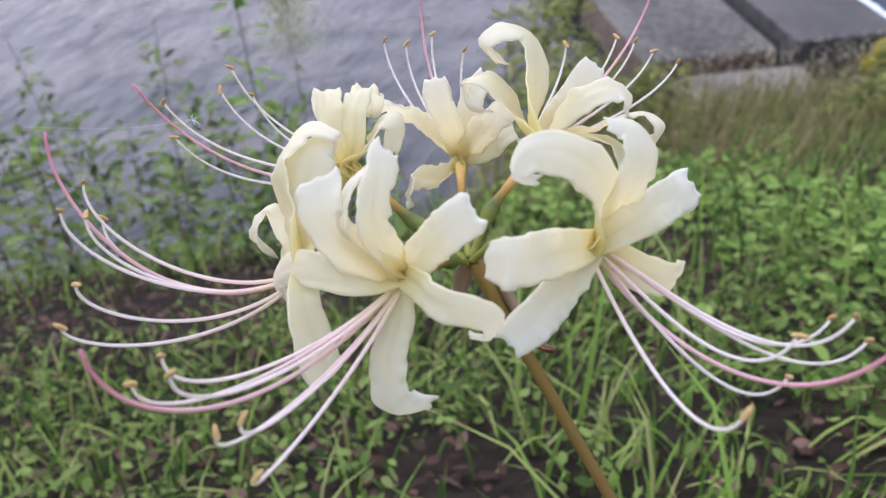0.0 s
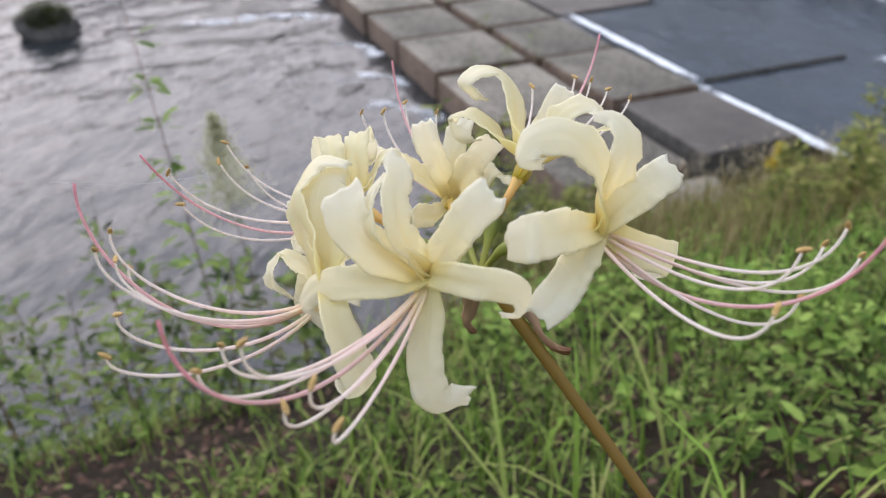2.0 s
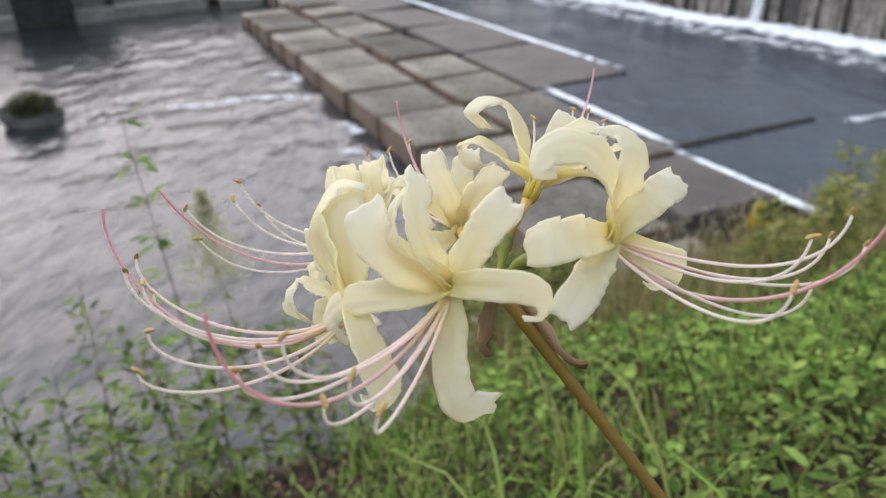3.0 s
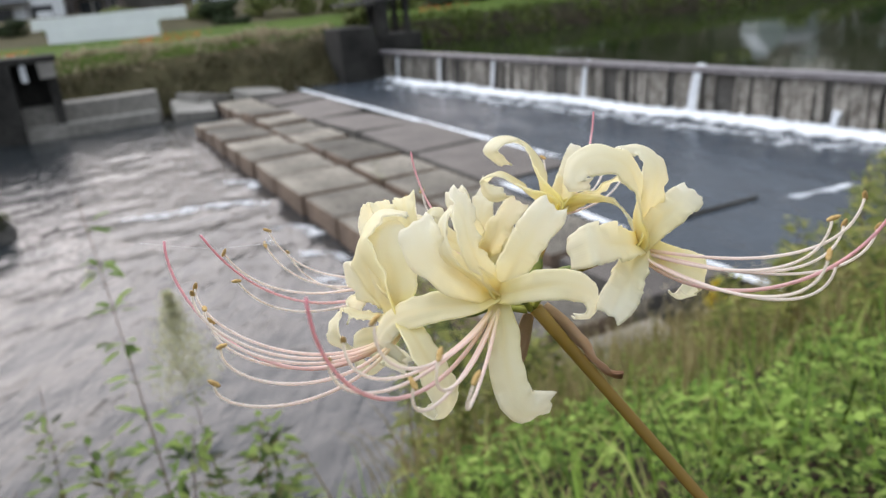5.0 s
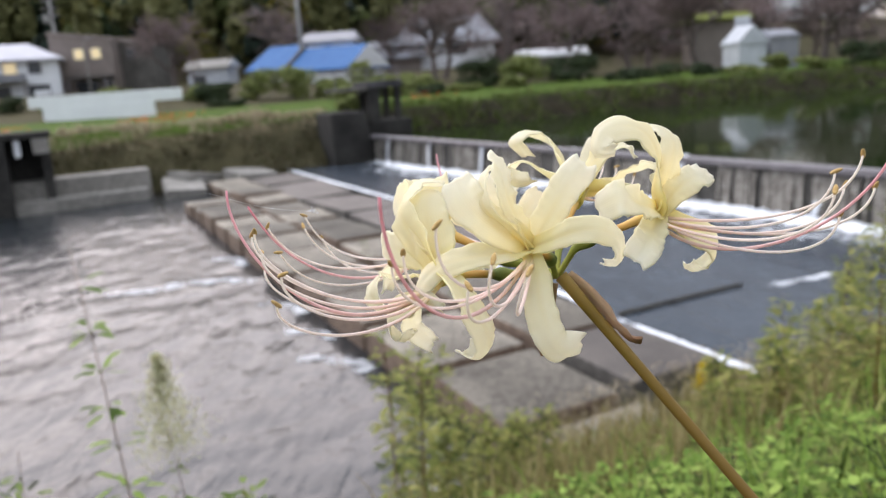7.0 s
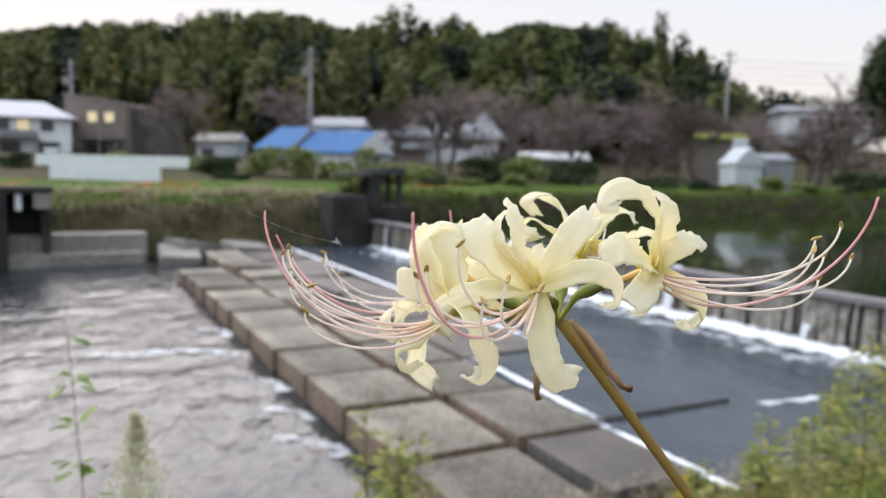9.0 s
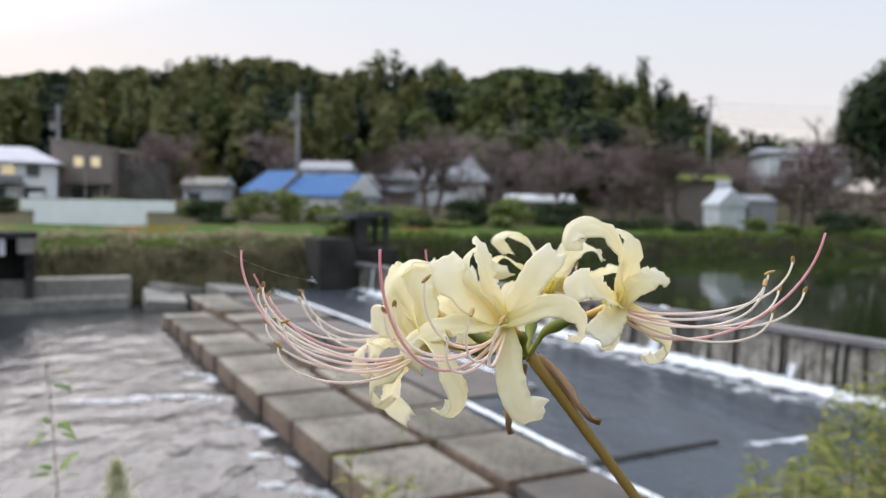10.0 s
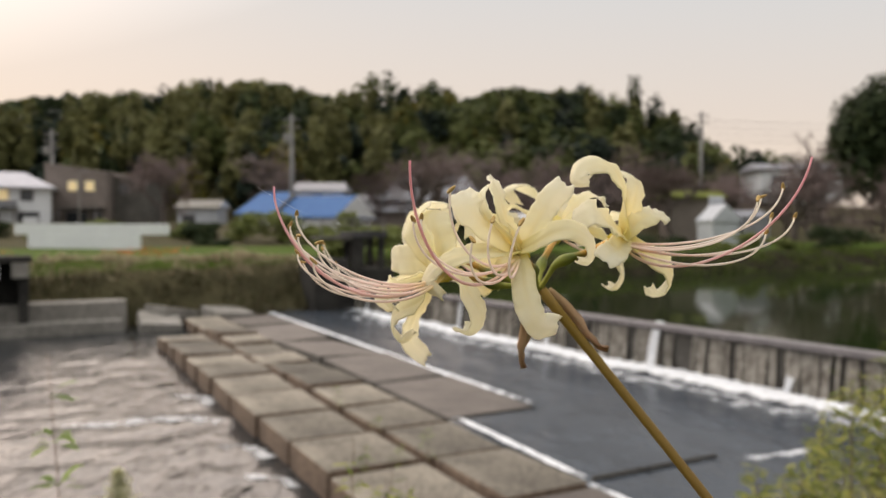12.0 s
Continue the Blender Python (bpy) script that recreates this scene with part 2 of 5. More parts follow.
M_WEIRCON = material("grey_stained_concrete", (0.03, 0.029, 0.03), (0.10, 0.096, 0.10), rough=0.9, spec=0.2, scale=0.8, fine=9, bump=0.5, bump_scale=12)
M_BLACKCON = material("algae_blackened_concrete", (0.016, 0.015, 0.014), (0.06, 0.056, 0.05), rough=0.9, spec=0.2, scale=0.8, fine=9, bump=0.5, bump_scale=12)
M_EARTH = material("bank_soil", (0.010, 0.008, 0.006), (0.045, 0.033, 0.022), spec=0.1, rough=0.95, scale=1.3, fine=18, bump=0.8, bump_scale=25, dist=0.05)
M_FARSOIL = material("far_bank_soil", (0.035, 0.032, 0.016), (0.11, 0.095, 0.05), spec=0.1, rough=0.95, scale=0.9, fine=7, bump=0.8, bump_scale=9, dist=0.08)
M_METAL = material("weathered_steel", (0.17, 0.15, 0.16), (0.28, 0.26, 0.26), rough=0.55, scale=3, fine=30, bump=0.1, metal=0.3)
M_FOAM = material("white_foam", (0.66, 0.69, 0.73), (0.88, 0.89, 0.9), rough=0.8, scale=5, fine=25, bump=0.8, bump_scale=14, dist=0.05, thin=0.2)
M_LACE = material("lacy_foam", (0.70, 0.73, 0.77), (0.88, 0.89, 0.9), rough=0.8, scale=5, fine=25, bump=0.8, bump_scale=14, dist=0.05)
_nt = M_LACE.node_tree
_uv, _sep, _no, _hole, _mix = (_nt.nodes.new(k) for k in ("ShaderNodeUVMap", "ShaderNodeSeparateXYZ", "ShaderNodeTexNoise", "ShaderNodeBsdfTransparent", "ShaderNodeMixShader"))
_tex, _sum, _cut = _nt.nodes.new("ShaderNodeTexCoord"), _nt.nodes.new("ShaderNodeMath"), _nt.nodes.new("ShaderNodeMapRange")
_no.inputs["Scale"].default_value, _no.inputs["Detail"].default_value = 2.6, 8
_nt.links.new(_tex.outputs["Object"], _no.inputs["Vector"])
_nt.links.new(_uv.outputs[0], _sep.inputs[0])
_sum.operation = "MULTIPLY_ADD"
_sum.inputs[1].default_value = 1.0
_nt.links.new(_no.outputs[0], _sum.inputs[0])
_nt.links.new(_sep.outputs[0], _sum.inputs[2])
_cut.inputs[1].default_value, _cut.inputs[2].default_value = 0.62, 1.02
_nt.links.new(_sum.outputs[0], _cut.inputs[0])
_nt.links.new(_cut.outputs[0], _mix.inputs[0])
_nt.links.new(_hole.outputs[0], _mix.inputs[1])
_nt.links.new(_nt.nodes["Principled BSDF"].outputs[0], _mix.inputs[2])
_nt.links.new(_mix.outputs[0], _nt.nodes["Material Output"].inputs[0])
M_CURTAIN = material("falling_water", (0.13, 0.11, 0.09), (0.52, 0.48, 0.42), rough=0.35, scale=4, fine=14, bump=0.4, bump_scale=9, thin=0.25)
M_RIVER = water_material("river_water", (0.016, 0.019, 0.021), 0.15, 2.6, 0.4, stretch=(1.5, 0.6, 1))
M_RIVER.node_tree.nodes["Principled BSDF"].inputs["Specular IOR Level"].default_value = 0.66
M_APRON = water_material("apron_water", (0.032, 0.040, 0.050), 0.25, 0.9, 0.5, stretch=(1.6, 0.7, 1))
M_APRON.node_tree.nodes["Principled BSDF"].inputs["Specular IOR Level"].default_value = 0.36
M_POOL = water_material("pool_water", (0.010, 0.017, 0.005), 0.06, 0.35, 0.06)
M_POOL.node_tree.nodes["Principled BSDF"].inputs["Specular IOR Level"].default_value = 0.12
M_GRASS = island_material("grass_blades", [(0.018, 0.030, 0.008), (0.106, 0.176, 0.027), (0.281, 0.422, 0.070), (0.446, 0.422, 0.153)], thin=0.2)
M_WEED = island_material("bank_weed_leaves", [(0.013, 0.023, 0.006), (0.082, 0.132, 0.022), (0.230, 0.304, 0.071), (0.107, 0.082, 0.037)], thin=0.2)
M_DRY = island_material("dry_grass", [(0.208, 0.160, 0.064), (0.320, 0.256, 0.120), (0.144, 0.144, 0.040)])
M_LITTER = island_material("leaf_litter", [(0.035, 0.018, 0.012), (0.09, 0.045, 0.03), (0.05, 0.03, 0.02), (0.21, 0.12, 0.085)], thin=0.05)
M_CLOVER = island_material("lush_leaves", [(0.055, 0.099, 0.017), (0.165, 0.264, 0.044), (0.330, 0.440, 0.099)], thin=0.25)
M_BAMBOO = island_material("bamboo_leaves", [(0.11, 0.115, 0.045), (0.21, 0.205, 0.085)], thin=0.3)
M_OLIVE = island_material("olive_leaves", [(0.065, 0.082, 0.026), (0.12, 0.135, 0.045)], thin=0.2)
M_CONIFER = island_material("conifer_needles", [(0.013, 0.023, 0.017), (0.03, 0.043, 0.027)], thin=0.1)
M_SEDGE = island_material("bank_sedge", [(0.022, 0.032, 0.008), (0.055, 0.075, 0.018), (0.12, 0.12, 0.04), (0.04, 0.036, 0.018)], thin=0.2)
M_AUTUMN = island_material("yellowing_leaves", [(0.09, 0.08, 0.02), (0.17, 0.14, 0.03), (0.12, 0.13, 0.035)], thin=0.25)
M_YELLOW = island_material("yellow_blossom", [(0.60, 0.45, 0.02), (0.75, 0.60, 0.05)])
M_PLUME = island_material("feathery_plume", [(0.46, 0.45, 0.27), (0.64, 0.62, 0.43)])
M_RED = island_material("red_blossom", [(0.60, 0.06, 0.02), (0.75, 0.14, 0.04)])
M_VERGE = island_material("verge_grass", [(0.05, 0.08, 0.015), (0.095, 0.14, 0.03), (0.15, 0.16, 0.05)], thin=0.2)
M_WOODS = island_material("evergreen_leaves", [(0.022, 0.036, 0.017), (0.05, 0.068, 0.027)], thin=0.2)
M_SHRUB = island_material("shrub_leaves", [(0.053, 0.075, 0.016), (0.176, 0.202, 0.040), (0.352, 0.334, 0.097)], thin=0.25)
M_FARSHRUB = island_material("dull_shrub_leaves", [(0.08, 0.105, 0.03), (0.18, 0.21, 0.06), (0.29, 0.31, 0.12)], thin=0.25)
M_REED = island_material("bank_reeds", [(0.045, 0.038, 0.02), (0.13, 0.105, 0.06), (0.06, 0.065, 0.022), (0.22, 0.18, 0.12), (0.08, 0.085, 0.03)], thin=0.2)
M_BARK = material("bark", (0.06, 0.045, 0.04), (0.14, 0.11, 0.10), rough=0.9, scale=3, fine=30)
M_TWIG = material("cherry_twigs", (0.125, 0.085, 0.077), (0.20, 0.145, 0.135), rough=0.9, scale=0.5, fine=4, bump=0)
M_LAWN = material("mown_grass", (0.036, 0.068, 0.008), (0.082, 0.125, 0.018), spec=0.06, rough=0.9, scale=0.6, fine=9, bump=0.6, bump_scale=12, dist=0.06)
M_WHITE = material("white_render", (0.74, 0.75, 0.77), (0.84, 0.85, 0.86), rough=0.8, scale=1, fine=12)
M_BROWNWALL = material("brown_cladding", (0.18, 0.145, 0.125), (0.25, 0.205, 0.18), rough=0.8, scale=1, fine=12)
M_BLUE = material("blue_roof_tiles", (0.03, 0.11, 0.28), (0.05, 0.15, 0.34), rough=0.75, spec=0.25, scale=1, fine=8)
M_GREYROOF = material("grey_roof_tiles", (0.17, 0.17, 0.19), (0.28, 0.28, 0.30), rough=0.6, scale=1, fine=8)
M_PALETILE = material("pale_roof_sheet", (0.42, 0.41, 0.45), (0.52, 0.51, 0.55), rough=0.6, scale=1, fine=8)
M_DULLWHITE = material("weathered_white_sheet", (0.36, 0.38, 0.41), (0.52, 0.54, 0.57), rough=0.7, scale=1.2, fine=10)
M_GLASS = material("window_glass", (0.03, 0.035, 0.04), (0.05, 0.055, 0.06), rough=0.08, bump=0)
M_POLE = material("concrete_pole", (0.22, 0.21, 0.20), (0.32, 0.31, 0.29), rough=0.85, scale=1.5, fine=14)
M_LIT = bpy.data.materials.new("lit_window")
M_LIT.use_nodes = True
M_LIT.node_tree.nodes["Principled BSDF"].inputs["Base Color"].default_value = (0.7, 0.6, 0.35, 1)
M_LIT.node_tree.nodes["Principled BSDF"].inputs["Emission Color"].default_value = (1.0, 0.82, 0.45, 1)
M_LIT.node_tree.nodes["Principled BSDF"].inputs["Emission Strength"].default_value = 0.3


# ---- builders ----
def mesh_object(name, verts, faces, mat, parent=None, label="", smooth_faces=True, uvs=None):
    me = bpy.data.meshes.new(name)
    me.from_pydata(verts, [], faces)
    if uvs is not None:
        layer = me.uv_layers.new(name="UVMap")
        idx = np.empty(len(me.loops), dtype=np.int32)
        me.loops.foreach_get("vertex_index", idx)
        layer.data.foreach_set("uv", np.asarray(uvs, dtype=np.float32)[idx].ravel())
    if smooth_faces:
        me.polygons.foreach_set("use_smooth", [True] * len(me.polygons))
    me.materials.append(mat)
    me.update()
    ob = new(name, me)
    if parent is not None:
        ob.parent = parent
    if label:
        ob["label"] = label
    return ob


def part(name, bm, mat, parent=None, label=""):
    me = bpy.data.meshes.new(name)
    bm.to_mesh(me)
    bm.free()
    me.materials.append(mat)
    ob = new(name, me)
    if parent is not None:
        ob.parent = parent
    if label:
        ob["label"] = label
    return ob


def box_bm(size, at=(0, 0, 0), bevel=0.0, turn=0.0, bm=None):
    bm = bm or bmesh.new()
    g = bmesh.ops.create_cube(bm, size=1, matrix=Matrix.Translation(at) @ Matrix.Rotation(radians(turn), 4, "Z") @ Matrix.Diagonal((*size, 1)))
    if bevel:
        edges = {e for v in g["verts"] for e in v.link_edges}
        bmesh.ops.bevel(bm, geom=list(edges), offset=bevel, segments=2, affect="EDGES", profile=0.6)
    return bm


def thing(name, at=(0, 0, 0), turn=0.0, label="", category="", group="", kind=""):
    ob = new(name)
    ob.empty_display_size = 0.05
    ob.matrix_world = pose(*at, 0, 0, turn)
    return tagged(ob, label, category, group, kind)


def spline(points, count):
    """Catmull-Rom through the points, resampled evenly."""
    p = [Vector(q) for q in points]
    p = [2 * p[0] - p[1], *p, 2 * p[-1] - p[-2]]
    out = []
    for k in range(1, len(p) - 2):
        for j in range(14):
            t = j / 14
            a, b, c, d = p[k - 1:k + 3]
            out.append(0.5 * ((2 * b) + (c - a) * t + (2 * a - 5 * b + 4 * c - d) * t * t + (3 * b - a - 3 * c + d) * t ** 3))
    out.append(p[-2])
    run = [0.0]
    for a, b in zip(out, out[1:]):
        run.append(run[-1] + (b - a).length)
    res, k = [], 0
    for j in range(count):
        s = run[-1] * j / (count - 1)
        while k < len(run) - 2 and run[k + 1] < s:
            k += 1
        f = (s - run[k]) / max(run[k + 1] - run[k], 1e-9)
        res.append(out[k].lerp(out[k + 1], min(max(f, 0), 1)))
    return res


def tube_data(path, radii, sides=8, cap=True):
    verts, faces, uvs = [], [], []
    t0 = (path[1] - path[0]).normalized()
    side = t0.orthogonal().normalized()
    n = len(path)
    for k, p in enumerate(path):
        t = (path[min(k + 1, n - 1)] - path[max(k - 1, 0)]).normalized()
        side = (side - t * side.dot(t)).normalized()
        up = t.cross(side)
        r = radii[k] if not isinstance(radii, float) else radii
        for j in range(sides):
            a = 2 * math.pi * j / sides
            verts.append(p + (side * math.cos(a) + up * math.sin(a)) * r)
            uvs.append((j / sides, k / (n - 1)))
    for k in range(n - 1):
        for j in range(sides):
            faces.append((k * sides + j, k * sides + (j + 1) % sides, (k + 1) * sides + (j + 1) % sides, (k + 1) * sides + j))
    if cap:
        faces.append(tuple(range(sides))[::-1])
        faces.append(tuple((n - 1) * sides + j for j in range(sides)))
    return verts, faces, uvs


# ---- the ground: one sheet from the near bank over the river bed to the hill ----
def ground_z(u, n):
    brk = np.interp(n, [-60, -0.6, 0.4, 1.4, 3.4, 60], [1.7, 1.7, 1.7, 2.25, 5.9, 5.9])
    z = 3.62 - 0.56 * max(min(u, brk), 0) - 0.02 * min(u, 0) - 1.0 * max(u - brk, 0)
    z -= 1.1 * max(min(u, brk) - 4.75, 0)
    z += 0.03 * noise.noise((u * 2.1, n * 2.1, 0)) + 0.015 * noise.noise((u * 7, n * 7, 3))
    z = max(z, -0.7)
    toe = np.interp(n, [-80, 0, 12, 16, 60], [33.5, 33.5, 33.0, 30.5, 29.0])
    far = -0.7 + 3.45 * smooth(toe - 0.5, toe + (4.5 if n < 14 else 7.0), u) + 1.85 * smooth(54, 82, u)
    far += 0.05 * noise.noise((u * 0.4, n * 0.4, 5))
    if u > 70:
        x = -0.47816 * u + 0.87827 * n
        y = 0.87827 * u + 0.47816 * n
        az = math.degrees(math.atan2(x, y))
        far += 21.5 * smooth(92, 160, y) * (1 - 0.75 * smooth(11, 21, az)) * (0.86 + 0.14 * math.sin(az * 0.35))
    return max(z, far) if u > 12 else z


def spread(marks):
    out = []
    for (a, b, step) in marks:
        k = max(int(round((b - a) / step)), 1)
        out += [a + (b - a) * j / k for j in range(k)]
    return out + [marks[-1][1]]


us = spread([(-400, -40, 60), (-40, -4, 3), (-4, -0.6, 0.3), (-0.6, 3, 0.07), (3, 8, 0.16), (8, 29, 1.5), (29, 42, 0.45), (42, 90, 3), (90, 240, 8), (240, 700, 60), (700, 3500, 400)])
ns = spread([(-3500, -400, 400), (-400, -80, 30), (-80, -20, 4), (-20, -3, 0.8), (-3, 6, 0.09), (6, 14, 0.4), (14, 40, 1.5), (40, 160, 8), (160, 500, 40), (500, 3500, 400)])
gv = [un(u, n, ground_z(u, n)) for u in us for n in ns]
gf = [(i * len(ns) + j, (i + 1) * len(ns) + j, (i + 1) * len(ns) + j + 1, i * len(ns) + j + 1) for i in range(len(us) - 1) for j in range(len(ns) - 1)]
ground = mesh_object("ground", gv, gf, M_EARTH)
tagged(ground, "soil and grass river banks with a wooded hill behind", "ground", kind="structure")
ground.data.materials.append(M_LAWN)
ground.data.materials.append(M_FARSOIL)
for poly in ground.data.polygons:
    c = poly.center
    if c.dot(U) > 57:
        poly.material_index = 2
    elif c.dot(U) > 36.6:
        poly.material_index = 1
    elif c.dot(U) > 31 and c.z > 0.2 and c.dot(N) < 12:
        poly.material_index = 2


def sheet(name, corners, z, mat, label, steps=(40, 40)):
    """A level water sheet over a four-cornered patch of the plan, in (u, n)."""
    a, b, c, d = [Vector(q) for q in corners]
    v, f = [], []
    for i in range(steps[0] + 1):
        for j in range(steps[1] + 1):
            s, t = i / steps[0], j / steps[1]
            q = a.lerp(b, s).lerp(d.lerp(c, s), t)
            v.append(un(q[0], q[1], z + 0.006 * noise.noise((q[0] * 0.8, q[1] * 1.4, z))))
    for i in range(steps[0]):
        for j in range(steps[1]):
            k = i * (steps[1] + 1) + j
            f.append((k, k + steps[1] + 1, k + steps[1] + 2, k + 1))
    return tagged(mesh_object(name, v, f, mat), label, "water", kind="structure")


def weir_n(u):
    return 15.4 - (u - 10.4) * (1.9 / 23.1)



def river():
    """The river's surface, with real wavelets where it is seen from near."""
    us = np.concatenate([np.linspace(1, 3, 8), np.arange(3.14, 34.0, 0.14), np.linspace(34.2, 40, 10)])
    ns = np.concatenate([np.linspace(-200, -31, 40), np.arange(-30, 4.0, 0.17), np.linspace(4.2, 16, 12)])
    v, f = [], []
    for u in us:
        for n in ns:
            live = smooth(-31, -24, n) * (1 - smooth(3.6, 4.6, n))
            h = 0.0
            if live:
                gust = 0.7 + 0.9 * max(noise.noise((u * 0.22, n * 0.16, 9)), -0.3)
                h = 0.055 * noise.noise((u * 1.1, n * 0.6, 4)) + 0.024 * noise.noise((u * 2.9 + 0.4 * n, n * 1.7, 6))
                h *= live * gust
            v.append(un(float(u), float(n), WATER + h))
    k = len(ns)
    for i in range(len(us) - 1):
        for j in range(k - 1):
            q = i * k + j
            f.append((q, q + k, q + k + 1, q + 1))
    return tagged(mesh_object("river_water", v, f, M_RIVER), "grey rippled river water reflecting a pale sky", "water", kind="structure")


river()
sheet("apron_water", [(3.0, 9.35), (36, 9.35), (36, weir_n(36) + 0.4), (3.0, weir_n(3.0) + 0.4)], APRON, M_APRON, "thin grey sheet of water over the weir apron", (60, 14))
sheet("flooded_slab_water", [(3.0, 7.1), (12.95, 7.1), (12.95, 9.35), (3.0, 9.35)], APRON, M_APRON, "thin grey water standing over sunken slabs", (30, 8))
sheet("pool_water", [(2, weir_n(2) + 0.25), (36, weir_n(36) + 0.25), (36, 190), (2, 190)], POOL, M_POOL, "still dark green pool above the weir", (30, 60))

# ---- slabs ----
apron = thing("apron_pavement", label="rows of weathered concrete slabs below a weir", category="pavement", kind="structure")
A_JOINTS = [4.2, 6.27, 8.4, 10.68, 12.72, 14.85, 17.05, 19.15, 20.85, 22.8, 24.75, 26.4, 28.0]
B_JOINTS = [4.2, 6.27, 8.4, 10.68, 12.72, 14.85, 16.9, 18.9, 20.7, 22.6, 24.6, 26.6, 28.6, 30.6, 33.0]
C_JOINTS = [13.0, 16.9, 20.8, 25.2, 29.5, 33.5]


def slab(u0, u1, n0, n1, top, mat, tilt=0.6):
    gap = 0.19 + R.uniform(-0.04, 0.06)
    far = smooth(15.5, 20.0, u0)
    tilt *= 1 + 2.2 * far
    u0, u1 = u0 + 0.1 * (u0 in (6.27, 20.85, 20.7)), u1 - 0.1 * (u1 in (6.27, 20.85, 20.7))
    bm = box_bm((u1 - u0 - gap, n1 - n0 - gap, 0.8), bevel=0.045)
    for v in bm.verts:
        v.co += (0.02 + 0.03 * far) * noise.noise_vector(v.co * 2.3 + Vector((u0, n0, 0)))
    ob = part("slab", bm, mat, apron)
    # side faces take a second material, browner than the top on dry slabs
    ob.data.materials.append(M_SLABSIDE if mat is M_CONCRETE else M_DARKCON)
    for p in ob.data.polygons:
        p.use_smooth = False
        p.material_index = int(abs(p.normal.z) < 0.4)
    c = un((u0 + u1) / 2, (n0 + n1) / 2, top - 0.40 + R.uniform(-0.035, 0.035) * (1 + 1.2 * far))
    ob.matrix_world = pose(*c, R.uniform(-tilt, tilt), R.uniform(-tilt, tilt), math.degrees(math.atan2(U.y, U.x)) + R.uniform(-0.5, 0.5) * (1 + 4 * far))
    return ob


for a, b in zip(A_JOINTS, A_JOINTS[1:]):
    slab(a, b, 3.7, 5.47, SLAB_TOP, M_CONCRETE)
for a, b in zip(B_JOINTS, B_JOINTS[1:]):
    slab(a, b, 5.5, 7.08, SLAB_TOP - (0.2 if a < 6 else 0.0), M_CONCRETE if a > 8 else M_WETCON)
for a, b in zip(C_JOINTS, C_JOINTS[1:]):
    slab(a, b, 7.15, 9.38, SLAB_TOP - 0.02, M_WETCON)
for a, b in ((4.2, 6.35), (6.35, 8.7), (8.85, 12.95)):
    slab(a, b, 7.15, 9.38, 0.27, M_WETCON)
u = 8.76
slab(u - 0.16, u + 0.16, 7.2, 10.1, APRON + 0.03, M_BLACKCON, 0.2)

# ---- weir ----
weir = thing("weir", label="low weir wall with water falling over it", category="weir", kind="structure")
W0, W1 = un(3, weir_n(3)), un(33.6, weir_n(33.6))
WAY = (W1 - W0).normalized()
OUT = Vector((-WAY.y, WAY.x, 0))
if OUT.dot(N) > 0:
    OUT = -OUT
LEN = (W1 - W0).length
WTURN = math.degrees(math.atan2(WAY.y, WAY.x))
wall = part("wall", box_bm((LEN, 0.5, 1.9), bevel=0.02), M_DARKCON, weir)
wall.matrix_world = pose(*((W0 + W1) / 2 - OUT * 0.25 + Vector((0, 0, 0.48))), 0, 0, WTURN)
beam = part("crest_beam", box_bm((LEN, 0.34, 0.16), bevel=0.03), M_METAL, weir, "grey steel crest beam")
beam.matrix_world = pose(*((W0 + W1) / 2 + OUT * 0.06 + Vector((0, 0, CREST - 0.08))), 0, 0, WTURN)


def curtain(s, width, top, throw, mat=M_CURTAIN):
    """A sheet of falling water at s metres along the wall."""
    v, f = [], []
    rows, cols = 7, 4
    for i in range(rows + 1):
        t = i / rows
        for j in range(cols + 1):
            w = (j / cols - 0.5) * width * (1 - 0.15 * t + 0.1 * math.sin(7 * s + 5 * t))
            out = 0.03 + throw * math.sqrt(t) + 0.015 * noise.noise((s + w * 6, t * 3, 1))
            v.append(W0 + WAY * (s + w) + OUT * out + Vector((0, 0, top - (top - APRON + 0.05) * t)))
    n = cols + 1
    for i in range(rows):
        for j in range(cols):
            f.append((i * n + j, i * n + j + 1, (i + 1) * n + j + 1, (i + 1) * n + j))
    back = [p - OUT * 0.02 for p in v]
    k = len(v)
    f += [tuple(q + k for q in reversed(face)) for face in f]
    return mesh_object("falling_water", v + back, f, mat, weir)


s = 0.3
while s < LEN - 0.3:
    w = R.choice((0.08, 0.12, 0.16, 0.22, 0.3, 0.4))
    if R.random() < 0.74:
        curtain(s + w / 2, w, CREST - R.uniform(0.17, 0.24), R.uniform(0.05, 0.14))
    s += w + R.choice((0.0, 0.01, 0.02, 0.05, 0.12))
for u, w, h, throw in ((11.3, 0.2, -0.75, 0.3), (15.2, 0.3, 0.05, 0.42), (19.6, 0.2, 0.02, 0.3), (24.6, 0.2, 0.0, 0.24), (28.4, 0.18, 0.0, 0.22), (32.0, 0.2, 0.0, 0.2)):
    curtain((un(u, weir_n(u)) - W0).dot(WAY), w, CREST + h, throw, M_FOAM)


